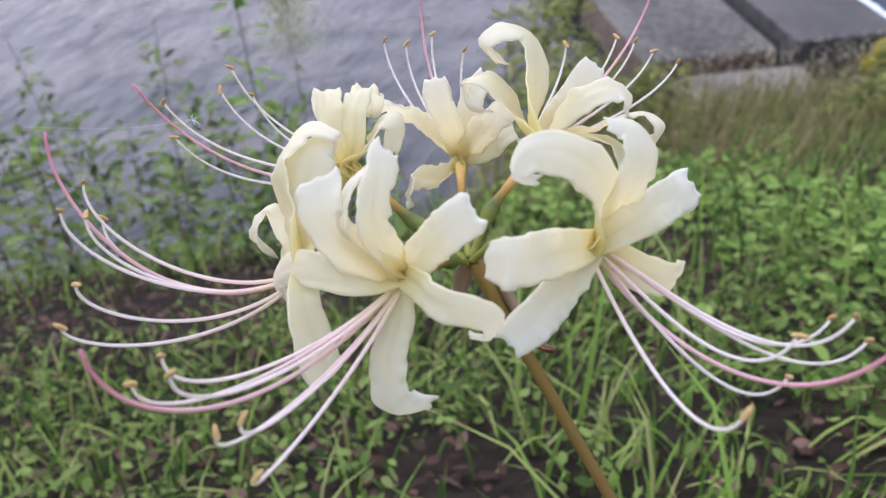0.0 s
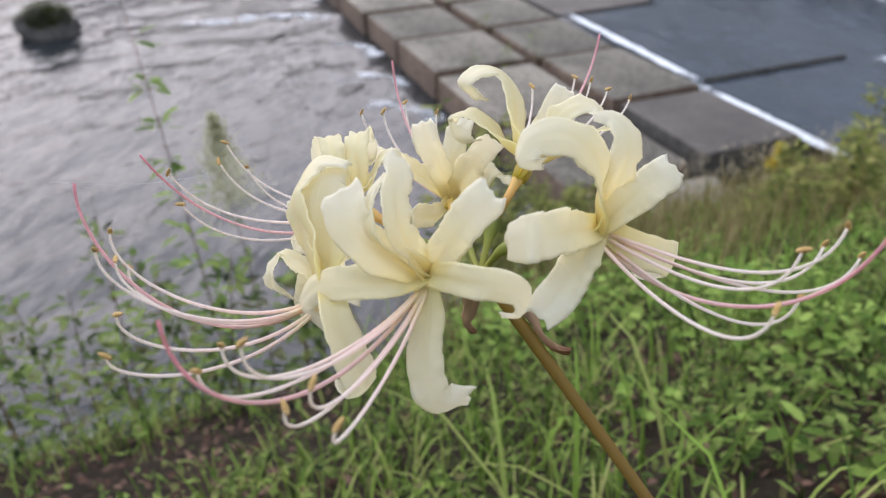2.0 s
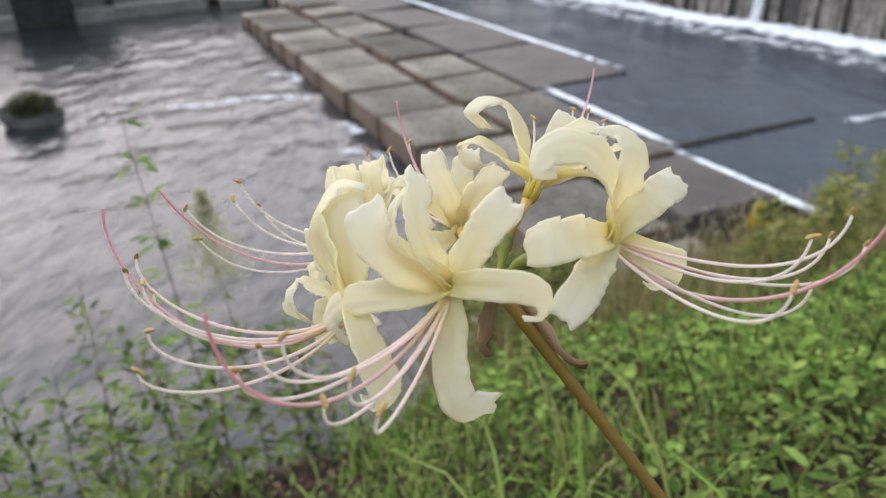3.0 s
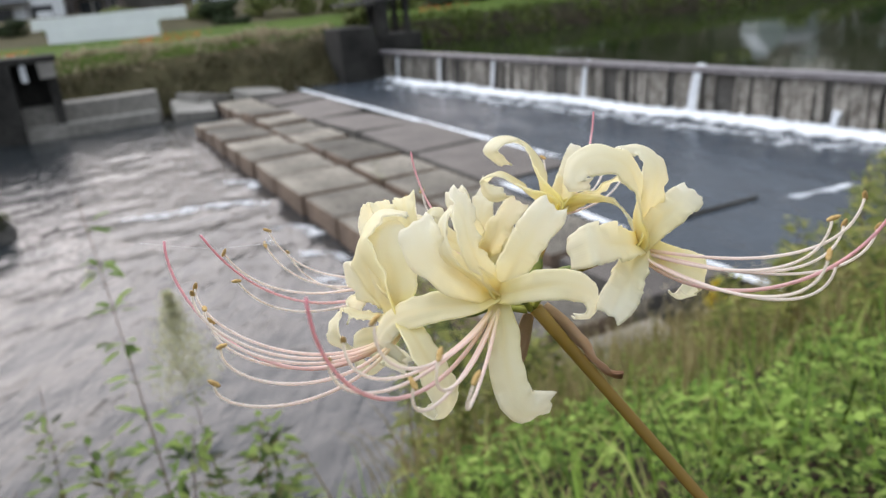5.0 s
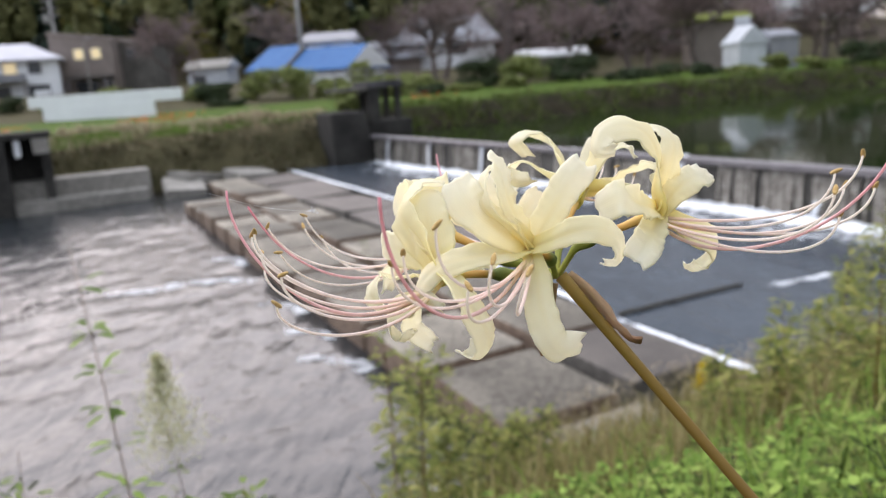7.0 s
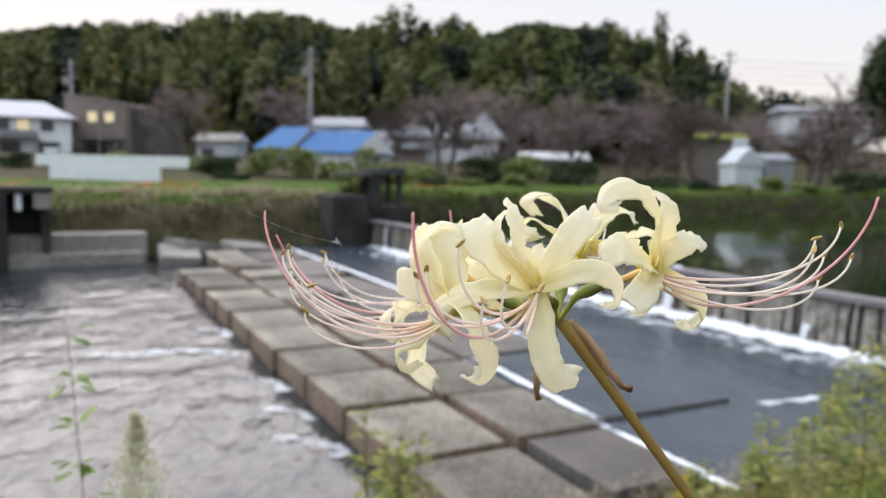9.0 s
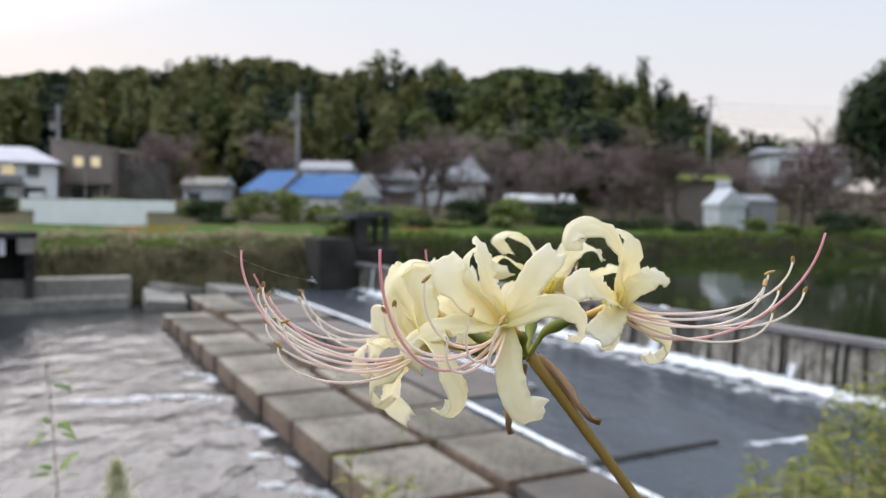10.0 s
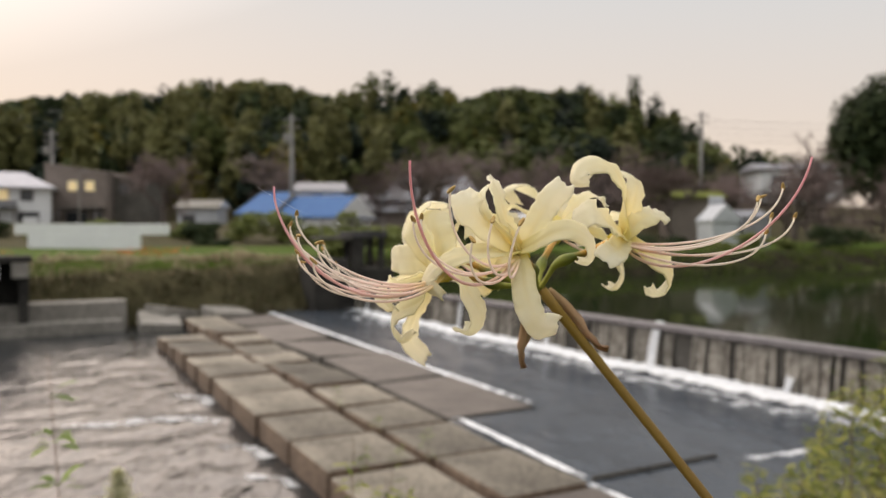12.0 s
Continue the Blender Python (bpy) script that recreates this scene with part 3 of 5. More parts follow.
def foam_band(name, path, width, height, label, density=1.0, body=1.0):
    """Broken white water along a line of the plan: a lumpy strip, lacy towards its edges; body: how thick the foam is."""
    n_along = int(sum((b - a).length for a, b in zip(path, path[1:])) * 9 * density)
    pts = spline(path, n_along)
    v, f, uv = [], [], []
    cols = 8
    for k, p in enumerate(pts):
        t = (pts[min(k + 1, n_along - 1)] - pts[max(k - 1, 0)]).normalized()
        side = Vector((-t.y, t.x, 0))
        wob = 1 + 0.45 * noise.noise((k * 0.11, 3, 0)) + 0.25 * noise.noise((k * 0.5, 9, 0))
        end = min(1.0, 6 * min(k, n_along - 1 - k) / n_along)
        for j in range(cols + 1):
            a = j / cols - 0.5
            h = height * (1 - (2 * a) ** 2) * (0.55 + 0.9 * abs(noise.noise((k * 0.4, j * 0.7, 2))))
            v.append(p + side * (a * width * wob) + Vector((0, 0, h + 0.004)))
            uv.append((body * end * (1 - (2 * a) ** 2), k / n_along))
    n = cols + 1
    for k in range(n_along - 1):
        for j in range(cols):
            f.append((k * n + j, k * n + j + 1, (k + 1) * n + j + 1, (k + 1) * n + j))
    return tagged(mesh_object(name, v, f, M_LACE, uvs=uv), label, "foam", kind="stuff")


foam_band("weir_foam", [W0 + WAY * a + OUT * (0.55 + 0.12 * math.sin(a)) + Vector((0, 0, APRON)) for a in np.linspace(-0.3, LEN + 0.3, 14)], 1.15, 0.2, "white foam churning at the foot of the weir", 1.6, 0.85)
foam_band("weir_foam", [W0 + WAY * a + OUT * (1.45 + 0.2 * math.sin(1.7 * a)) + Vector((0, 0, APRON)) for a in np.linspace(0, LEN, 20)], 1.3, 0.02, "thin broken foam drifting off the weir", 1.6, 0.24)
foam_band("apron_foam", [un(8.5, 10.15, APRON), un(8.3, 10.8, APRON), un(8.2, 11.8, APRON)], 0.3, 0.03, "small patch of foam at the end of a sunken wall", 2.5, 0.4)
foam_band("foam_line", [un(a, 9.4, APRON + 0.02) for a in (12.9, 18, 24, 30, 35)], 0.24, 0.05, "thin white foam line along the slab edge", 2.0, 0.9)
foam_band("foam_line", [un(a, 7.2 + 0.035 * (a - 8.8), APRON + 0.03) for a in (8.7, 10.8, 13.1)], 0.21, 0.05, "thin white foam line along the slab edge", 2.0, 0.75)
foam_band("foam_line", [un(a, 7.1, APRON + 0.03) for a in (4.3, 6.3, 8.6)], 0.21, 0.05, "thin white foam line along the slab edge", 2.0, 0.75)

for path, w in (([(17.6, 0.4), (17.3, 1.2), (17.2, 2.0), (16.9, 2.9), (16.2, 3.6)], 0.7), ([(14.6, 3.0), (13.9, 3.6), (13.0, 3.5)], 0.45), ([(19.6, 2.8), (19.0, 3.6), (18.0, 3.5)], 0.5), ([(11.2, 2.6), (10.4, 3.4), (9.6, 3.5)], 0.5), ([(12.6, 2.9), (12.0, 3.5), (11.4, 3.55)], 0.35)):
    foam_band("river_foam", [un(a, b, WATER) for a, b in path], w, 0.03, "small streak of white water in the river", 2.5, 0.3)

# ---- far side of the river ----
ledge = thing("concrete_ledge", label="stained concrete ledge at the foot of the far bank", category="ledge", kind="structure")
for (u, n0, n1, h, d) in ((33.6, -40, -6, 1.15, 1.2), (33.9, -6, 3.4, 1.2, 1.1), (33.1, -6, 3.2, 0.5, 0.9)):
    ob = part("block", box_bm((d, n1 - n0, h + 0.6), bevel=0.06), M_PALECON, ledge)
    ob.matrix_world = pose(*un(u, (n0 + n1) / 2, (h - 0.6) / 2), 0, 0, math.degrees(math.atan2(U.y, U.x)))
for (u, n, z, sx, sy, sz, rx, rz) in ((33.0, 4.6, 0.25, 1.6, 2.2, 0.5, 8, 25), (34.4, 5.4, 0.5, 1.2, 2.4, 0.45, -10, -20), (34.0, 7.6, 0.35, 1.8, 1.8, 0.5, 5, 40)):
    ob = thing("fallen_block", (0, 0, 0), label="tumbled concrete block at the water's edge", category="block", group="fallen blocks")
    part("block", box_bm((sx, sy, sz), bevel=0.05), M_PALECON, ob)
    ob.matrix_world = pose(*un(u, n, z), rx, 4, rz)

abut = thing("abutment", label="dark stained concrete weir abutment with a gate frame", category="abutment", kind="structure")
ax = lambda q: pose(*q, 0, 0, math.degrees(math.atan2(U.y, U.x)))
for u, n, z, su, sn, sz, cut in ((34.6, 12.7, 0.85, 2.2, 2.5, 3.8, 0.8), (34.9, 14.6, 0.45, 2.0, 2.2, 3.6, 0.0)):
    ob = part("pier", box_bm((su, sn, sz), bevel=0.08), M_BLACKCON, abut)
    for v in ob.data.vertices:
        if v.co.z > 0 and v.co.y < 0:
            v.co.y += cut
    ob.matrix_world = ax(un(u, n, z))
for u, n, w in ((34.2, 13.85, 0.6), (34.2, 15.1, 0.26), (35.6, 13.85, 0.3), (35.6, 15.1, 0.26)):
    ob = part("post", box_bm((0.3, w, 1.7), bevel=0.02), M_BLACKCON, abut)
    ob.matrix_world = ax(un(u, n, 3.1))
ob = part("deck", box_bm((1.9, 1.75, 0.3), bevel=0.02), M_WEIRCON, abut)
ob.matrix_world = ax(un(34.9, 14.45, 3.9))
for z in (4.35, 4.62):
    ob = part("rail", box_bm((0.05, 3.3, 0.05), bevel=0.01), M_METAL, abut)
    ob.matrix_world = ax(un(34.1, 13.6, z))
for k in range(5):
    ob = part("rail_post", box_bm((0.05, 0.05, 1.0), bevel=0.01), M_METAL, abut)
    ob.matrix_world = ax(un(34.1, 11.98 + 0.81 * k, 4.18))
ob = part("walkway", box_bm((1.0, 1.9, 0.16), bevel=0.02), M_DARKCON, abut)
ob.matrix_world = ax(un(34.6, 12.75, 3.72))

outlet = thing("drain_outlet", label="concrete drain outlet box in the far bank", category="outlet", kind="structure")
for name, u, n, z, su, sn, sz, mat, label in (
        ("lid", 33.4, -1.9, 2.97, 1.6, 3.8, 0.24, M_BLACKCON, ""),
        ("back", 34.1, -1.9, 1.4, 0.25, 3.6, 3.0, M_BLACKCON, ""),
        ("side_wall", 33.2, -2.6, 1.0, 1.5, 2.0, 3.7, M_BLACKCON, ""),
        ("side_wall", 33.4, -0.3, 1.3, 1.2, 0.32, 3.1, M_BLACKCON, ""),
        ("gate_post", 32.85, -1.2, 2.52, 0.16, 0.22, 0.66, M_WHITE, "pale gate guide"),
        ("beam_end", 32.8, -0.4, 2.55, 0.5, 0.58, 0.56, M_PALECON, "weathered beam end")):
    ob = part(name, box_bm((su, sn, sz), bevel=0.03), mat, outlet, label)
    ob.matrix_world = ax(un(u, n, z))


# ---- scattered leaves and blades ----
def scatter(name, makers, mat, label, category, kind="stuff"):
    """makers: (verts, faces) lists in world space, joined into one mesh."""
    v, f = [], []
    for vs, fs in makers:
        k = len(v)
        v += vs
        f += [tuple(q + k for q in face) for face in fs]
    return tagged(mesh_object(name, v, f, mat), label, category, kind=kind)


def blade(at, height, width, lean, turn):
    d = Vector((math.cos(turn), math.sin(turn), 0))
    w = Vector((-d.y, d.x, 0)) * width / 2
    p1, p2, p3 = at + Vector((0, 0, height * 0.5)) + d * lean * 0.3, at + Vector((0, 0, height * 0.85)) + d * lean * 0.7, at + Vector((0, 0, height * 0.95)) + d * lean * 1.2
    return [at - w, at + w, p1 - w * 0.9, p1 + w * 0.9, p2 - w * 0.55, p2 + w * 0.55, p3], [(0, 1, 3, 2), (2, 3, 5, 4), (4, 5, 6)]


def leaf(at, length, width, turn, pitch, fold=0.25, roll=0.0):
    m = Matrix.Rotation(turn, 3, "Z") @ Matrix.Rotation(pitch, 3, "Y") @ Matrix.Rotation(roll, 3, "X")
    pts = [(0, 0, 0), (0.3, -0.42, fold * 0.3), (0.35, 0, 0), (0.3, 0.42, fold * 0.3), (0.7, -0.38, fold * 0.2), (0.75, 0, -0.05), (0.7, 0.38, fold * 0.2), (1, 0, -0.15)]
    vs = [at + m @ Vector((x * length, y * width, z * width)) for x, y, z in pts]
    return vs, [(0, 2, 1), (0, 3, 2), (1, 2, 5, 4), (2, 3, 6, 5), (4, 5, 7), (5, 6, 7)]


def on_ground(u, n, up=0.0):
    return un(u, n, ground_z(u, n) + up)


def bare(u, n):
    """A patch of dead leaves where little grows."""
    return 1.05 < u < 1.75 and -0.75 < n < 0.3 and noise.noise((u * 4, n * 4, 71)) > -0.25 and R.random() < 0.8


grass, weeds, dry, litter = [], [], [], []
for _ in range(28000):
    u, n = R.uniform(-0.9, 2.4), R.uniform(-2.4, 2.9)
    patch = noise.noise((u * 1.6, n * 1.6, 11))
    if R.random() < 0.42 + 1.7 * patch and not bare(u, n):
        grass.append(blade(on_ground(u, n, -0.005), R.uniform(0.04, 0.13), R.uniform(0.003, 0.007), R.uniform(0.01, 0.09), R.uniform(0, 6.28)))
for _ in range(550):
    u, n = R.uniform(-0.3, 1.8), R.uniform(0.2, 2.9)
    grass.append(blade(on_ground(u, n, -0.005), R.uniform(0.12, 0.3), R.uniform(0.005, 0.009), R.uniform(0.05, 0.2), R.uniform(0, 6.28)))
for _ in range(95000):
    u, n = R.uniform(-0.9, 1.1) if _ % 3 else R.uniform(0.8, 5.4), R.uniform(-2.4, 3.0) if _ % 3 else R.uniform(-1.5, 5.5)
    brk = np.interp(n, [-0.6, 0.4, 1.4, 3.4], [1.7, 1.7, 2.25, 5.9])
    if u < min(brk + 0.2, 2.0 + 0.5 * noise.noise((n, 3, 1))) and (_ % 3 == 0 or noise.noise((u * 1.7, n * 1.7, 27)) + 0.5 * noise.noise((u * 5, n * 5, 23)) > 0.10 - 0.28 * (n > 1) + 0.1 * (n < 0.1)) and not bare(u, n):
        weeds.append(leaf(on_ground(u, n, R.uniform(0.01, 0.14)), R.choice((0.010, 0.014, 0.018, 0.024, 0.036)) * R.uniform(0.7, 1.2), R.choice((0.004, 0.006, 0.010, 0.015)), R.uniform(0, 6.28), R.uniform(-1.1, 0.7)))
for _ in range(12000):
    u, n = R.uniform(1.5, 6.3), R.uniform(0.4, 9.5)
    brk = np.interp(n, [0.4, 1.4, 3.4], [1.7, 2.25, 5.9])
    if u < min(brk + 0.5, 5.5):
        dry.append(blade(on_ground(u, n, -0.01), R.uniform(0.10, 0.42) * (1 - 0.5 * smooth(4, 5.5, u)), R.uniform(0.004, 0.01), R.uniform(0.03, 0.25), R.uniform(0, 6.28)))
for _ in range(6000):
    u, n = R.gauss(0.4, 0.45), R.gauss(-0.5, 0.5)
    if noise.noise((u * 3, n * 3, 61)) > -0.2 and u < 1.0 and not bare(u, n):
        if _ % 3:
            weeds.append(leaf(on_ground(u, n, R.uniform(0.01, 0.09)), R.uniform(0.012, 0.03), R.uniform(0.006, 0.016), R.uniform(0, 6.28), R.uniform(-1.0, 0.6)))
        else:
            grass.append(blade(on_ground(u, n, -0.005), R.uniform(0.04, 0.12), R.uniform(0.003, 0.006), R.uniform(0.01, 0.09), R.uniform(0, 6.28)))
for _ in range(7500):
    u, n = R.uniform(-0.4, 2.0), R.uniform(-1.8, 2.4)
    if noise.noise((u * 1.9, n * 1.9, 31)) > -0.1 - 0.35 * (n < 0.2) or bare(u, n):
        litter.append(leaf(on_ground(u, n, R.uniform(0.002, 0.03)), R.uniform(0.012, 0.04), R.uniform(0.006, 0.022), R.uniform(0, 6.28), R.uniform(-0.5, 0.5), R.uniform(-0.6, 0.6), R.uniform(-0.3, 0.3)))
cover = []
for _ in range(42000):
    u, n = R.gauss(0.5, 3.0), R.gauss(0.8, 4.0)
    brk = np.interp(n, [-60, -0.6, 0.4, 1.4, 3.4, 60], [1.7, 1.7, 1.7, 2.25, 5.9, 5.9])
    near = -0.9 < u < 2.4 and -2.4 < n < 2.9
    if u < min(brk + 0.3, 5.4) and not near and noise.noise((u * 0.9, n * 0.9, 51)) > -0.25:
        cover.append(blade(on_ground(u, n, -0.01), R.uniform(0.05, 0.2), R.uniform(0.006, 0.012), R.uniform(0.02, 0.14), R.uniform(0, 6.28)))
scatter("bank_grass", cover, M_GRASS, "uneven green grass over the bank", "grass")
clover = []
for _ in range(11000):
    u, n = R.uniform(0.2, 2.3), R.uniform(0.6, 3.6)
    lump = noise.noise((u * 2.2, n * 2.2, 41))
    if lump + 0.4 * noise.noise((u * 6, n * 6, 43)) > 0.06:
        clover.append(leaf(on_ground(u, n, R.uniform(0.01, 0.10 + 0.25 * max(lump, 0))), R.uniform(0.02, 0.045), R.uniform(0.014, 0.03), R.uniform(0, 6.28), R.uniform(-0.7, 0.4)))
scatter("lush_weeds", clover, M_CLOVER, "lush bright green clumps of small leaves", "weeds")
scatter("grass", grass, M_GRASS, "fresh green grass blades on the bank", "grass")
scatter("low_weeds", weeds, M_WEED, "low broad-leaved green weeds on the bank", "weeds")
heads = []
for _ in range(1500):
    u, n = R.uniform(2.4, 5.3), R.uniform(1.8, 8.5)
    brk = np.interp(n, [0.4, 1.4, 3.4], [1.7, 2.25, 5.9])
    if u < brk and noise.noise((u, n, 71)) > -0.1:
        p = on_ground(u, n, R.uniform(0.2, 0.5))
        for k in range(4):
            heads.append(leaf(p + Vector((R.gauss(0, 0.012), R.gauss(0, 0.012), 0.02 * k)), 0.03, 0.01, R.uniform(0, 6.28), R.uniform(-1.2, 0.2)))
scatter("seed_heads", heads, M_STRAW, "pale seed heads over the dry slope", "grass")
scatter("dry_grass", dry, M_DRY, "yellowing grass and weeds down the bank", "grass")
scatter("leaf_litter", litter, M_LITTER, "brown fallen leaves lying in the grass", "leaves")


def weed(name, at, height, lean, leaves, spread_, mat_leaf, label, tip=0.0, mat_tip=None, tip_count=0, size=0.05, category="weed", tiers=3, petal=0.022):
    """An upright weed: bent stalk, leaves in tiers, and a plume or blossom at the top."""
    ob = thing(name, at, label=label, category=category)
    top = Vector((lean[0], lean[1], height))
    path = spline([(0, 0, -0.05), (lean[0] * 0.2, lean[1] * 0.2, height * 0.4), (lean[0] * 0.6, lean[1] * 0.6, height * 0.75), top], 14)
    v, f, uv = tube_data(path, [0.0045 * (1 - 0.75 * k / 13) for k in range(14)], 6)
    mesh_object("stalk", v, f, M_STEM, ob, uvs=uv)
    vs, fs = [], []
    for k in range(leaves):
        t = 0.12 + 0.86 * k / leaves
        p = path[min(int(t * 13), 13)]
        for _ in range(tiers):
            a = R.uniform(0, 6.28)
            reach = spread_ * (1.15 - t) * R.uniform(0.3, 1.0)
            q = p + Vector((math.cos(a) * reach, math.sin(a) * reach, R.uniform(-0.01, 0.04)))
            lv, lf = leaf(q, size * R.uniform(0.6, 1.2), size * R.uniform(0.25, 0.5), a, R.uniform(-0.5, 0.4))
            b = len(vs)
            vs += lv + [p, p + Vector((0, 0, 0.003)), q + Vector((0, 0, 0.002))]
            fs += [tuple(i + b for i in face) for face in lf] + [(b + 8, b + 9, b + 10)]
    mesh_object("leaves", vs, fs, mat_leaf, ob)
    if tip_count:
        vs, fs = [], []
        for _ in range(tip_count):
            t = R.random()
            p = top + Vector((R.gauss(0, tip * 0.36) * (1.1 - t), R.gauss(0, tip * 0.36) * (1.1 - t), -tip * 0.6 + tip * 2.0 * t))
            lv, lf = leaf(p, petal, petal * 0.32, R.uniform(0, 6.28), R.uniform(-1.2, 0.3))
            b = len(vs)
            vs += lv
            fs += [tuple(i + b for i in face) for face in lf]
        mesh_object("flower_head", vs, fs, mat_tip, ob)["kind"] = "stuff"
    return ob


def bank_at(x, y):
    p = Vector((x, y, 0))
    return (x, y, ground_z(p.dot(U), p.dot(N)))


g = bank_at(-1.19, 2.0)
weed("tall_weed", g, 3.78 - g[2], (-0.08, 0.0), 30, 0.09, M_CLOVER, "tall leafy green weed on the bank edge", size=0.075)
g = bank_at(-1.0, 2.0)
weed("plumed_weed", g, 3.17 - g[2], (-0.05, 0.0), 20, 0.05, M_WEED, "weed with a pale feathery plume", tip=0.17, mat_tip=M_PLUME, tip_count=1600, size=0.04)
g = bank_at(2.05, 6.45)
weed("goldenrod", g, 1.25 - g[2], (0.02, 0.0), 12, 0.08, M_WEED, "weed with a yellow blossom spike", tip=0.12, mat_tip=M_YELLOW, tip_count=320, size=0.07, petal=0.06)
for x, y, h in ((-2.14, 2.0, 1.6), (-1.62, 2.0, 1.45), (-0.9, 1.5, 0.75), (-1.1, 1.6, 0.9), (-1.3, 1.5, 0.7), (-0.75, 1.9, 0.9), (-1.9, 1.9, 1.2), (-1.5, 2.3, 1.2), (-2.0, 1.4, 1.0), (-1.6, 1.7, 1.0), (-1.45, 1.2, 0.8), (-1.75, 1.35, 0.9), (-0.7, 1.6, 0.7), (-2.4, 1.7, 1.3), (-2.3, 1.3, 0.9)):
    g = bank_at(x, y)
    weed("bank_weed", g, h - 0.2, (R.uniform(-0.08, 0.08), R.uniform(-0.1, 0.1)), 30, 0.16, M_WEED, "thin leafy green weed growing on the steep bank", size=0.06, tiers=4)
# the bushy edge above the slabs, thinning towards the slope
for x, y, h in ((-0.42, 3.2, 1.38), (-0.36, 3.5, 1.5), (-0.32, 3.1, 1.35), (-0.34, 3.9, 1.5), (-0.24, 3.4, 1.4), (-0.2, 3.0, 0.9), (-0.14, 3.3, 0.85), (-0.16, 3.8, 1.05), (-0.02, 3.1, 0.65), (0.02, 3.6, 0.7), (0.12, 3.3, 0.55), (0.22, 3.8, 0.5), (0.3, 3.4, 0.45)):
    g = bank_at(x, y)
    weed("bushy_weed", g, h, (R.uniform(-0.05, 0.05), R.uniform(-0.1, 0.1)), 44, 0.17, M_SHRUB, "dense bushy weed with yellowing leaves", size=0.055, tiers=7)
for x, y, top, lean in ((-0.34, 2.2, 3.47, 0.0), (-0.27, 2.4, 3.3, 0.05), (-0.36, 2.6, 3.22, -0.04)):
    g = bank_at(x, y)
    weed("slender_weed", g, top - g[2], (lean, 0.0), 26, 0.09, M_SHRUB, "slender bright green weed above the bushes", size=0.06)
for x, y, h in ((2.1, 4.0, 0.85), (2.3, 4.4, 1.0), (2.5, 4.1, 1.05), (2.0, 4.5, 0.75), (2.7, 4.8, 1.1), (2.9, 4.4, 1.2), (1.75, 3.4, 0.62), (1.95, 3.1, 0.85), (1.62, 2.7, 0.9), (1.8, 2.6, 1.1), (1.35, 3.0, 0.55), (1.5, 3.4, 0.5), (1.7, 3.9, 0.55), (1.45, 3.9, 0.45), (1.2, 3.5, 0.4), (2.2, 3.5, 1.0), (3.2, 5.2, 1.25), (2.9, 5.4, 0.9), (3.5, 5.6, 1.3), (2.5, 5.2, 0.7), (3.7, 5.0, 1.5), (3.6, 6.9, 1.1), (4.1, 7.6, 1.2), (4.6, 7.0, 1.4), (3.2, 6.6, 0.8), (3.9, 6.0, 0.9), (5.2, 8.0, 1.4), (5.6, 7.2, 1.6)):
    g = bank_at(x, y)
    weed("bank_weed", g, h, (R.uniform(-0.1, 0.1), R.uniform(-0.1, 0.1)), 30, 0.19, M_SHRUB, "bushy green weed with yellowing leaf tips", size=0.075, tiers=5)

# weeds in the joints of the slabs
for u, n in ((10.7, 5.0), (10.75, 5.55), (12.7, 5.5), (10.6, 4.4), (14.8, 5.5)):
    weed("joint_weed", un(u, n, 0.42), R.uniform(0.3, 0.6), (R.uniform(-0.1, 0.1), 0), 9, 0.16, M_WEED, "thin weed growing out of a slab joint", size=0.09)

# rock in the river
bm = bmesh.new()
ROCK = (-10.55, 14.75, 0.08)
bmesh.ops.create_icosphere(bm, subdivisions=4, radius=0.6)
for v in bm.verts:
    v.co = Vector((v.co.x * 1.1, v.co.y * 0.8, v.co.z * 0.75)) * (1 + 0.25 * noise.noise(v.co * 2.2) + 0.1 * noise.noise(v.co * 6))
rock = tagged(part("river_rock", bm, M_DARKCON), "dark rock with a tuft of grass standing in the river", "rock")
rock.location = ROCK
for p in rock.data.polygons:
    p.use_smooth = True
tuft = []
for _ in range(900):
    a, r = R.uniform(0, 6.28), 0.5 * math.sqrt(R.random())
    q = Vector((ROCK[0] + r * math.cos(a), ROCK[1] + 0.8 * r * math.sin(a), ROCK[2] + 0.30 * (1 - (r / 0.62) ** 2) + 0.02))
    tuft.append(blade(q, R.uniform(0.12, 0.34), 0.02, R.uniform(0.05, 0.25), a + R.uniform(-0.7, 0.7)))
scatter("rock_grass", tuft, M_SEDGE, "tuft of olive grass on the river rock", "grass")


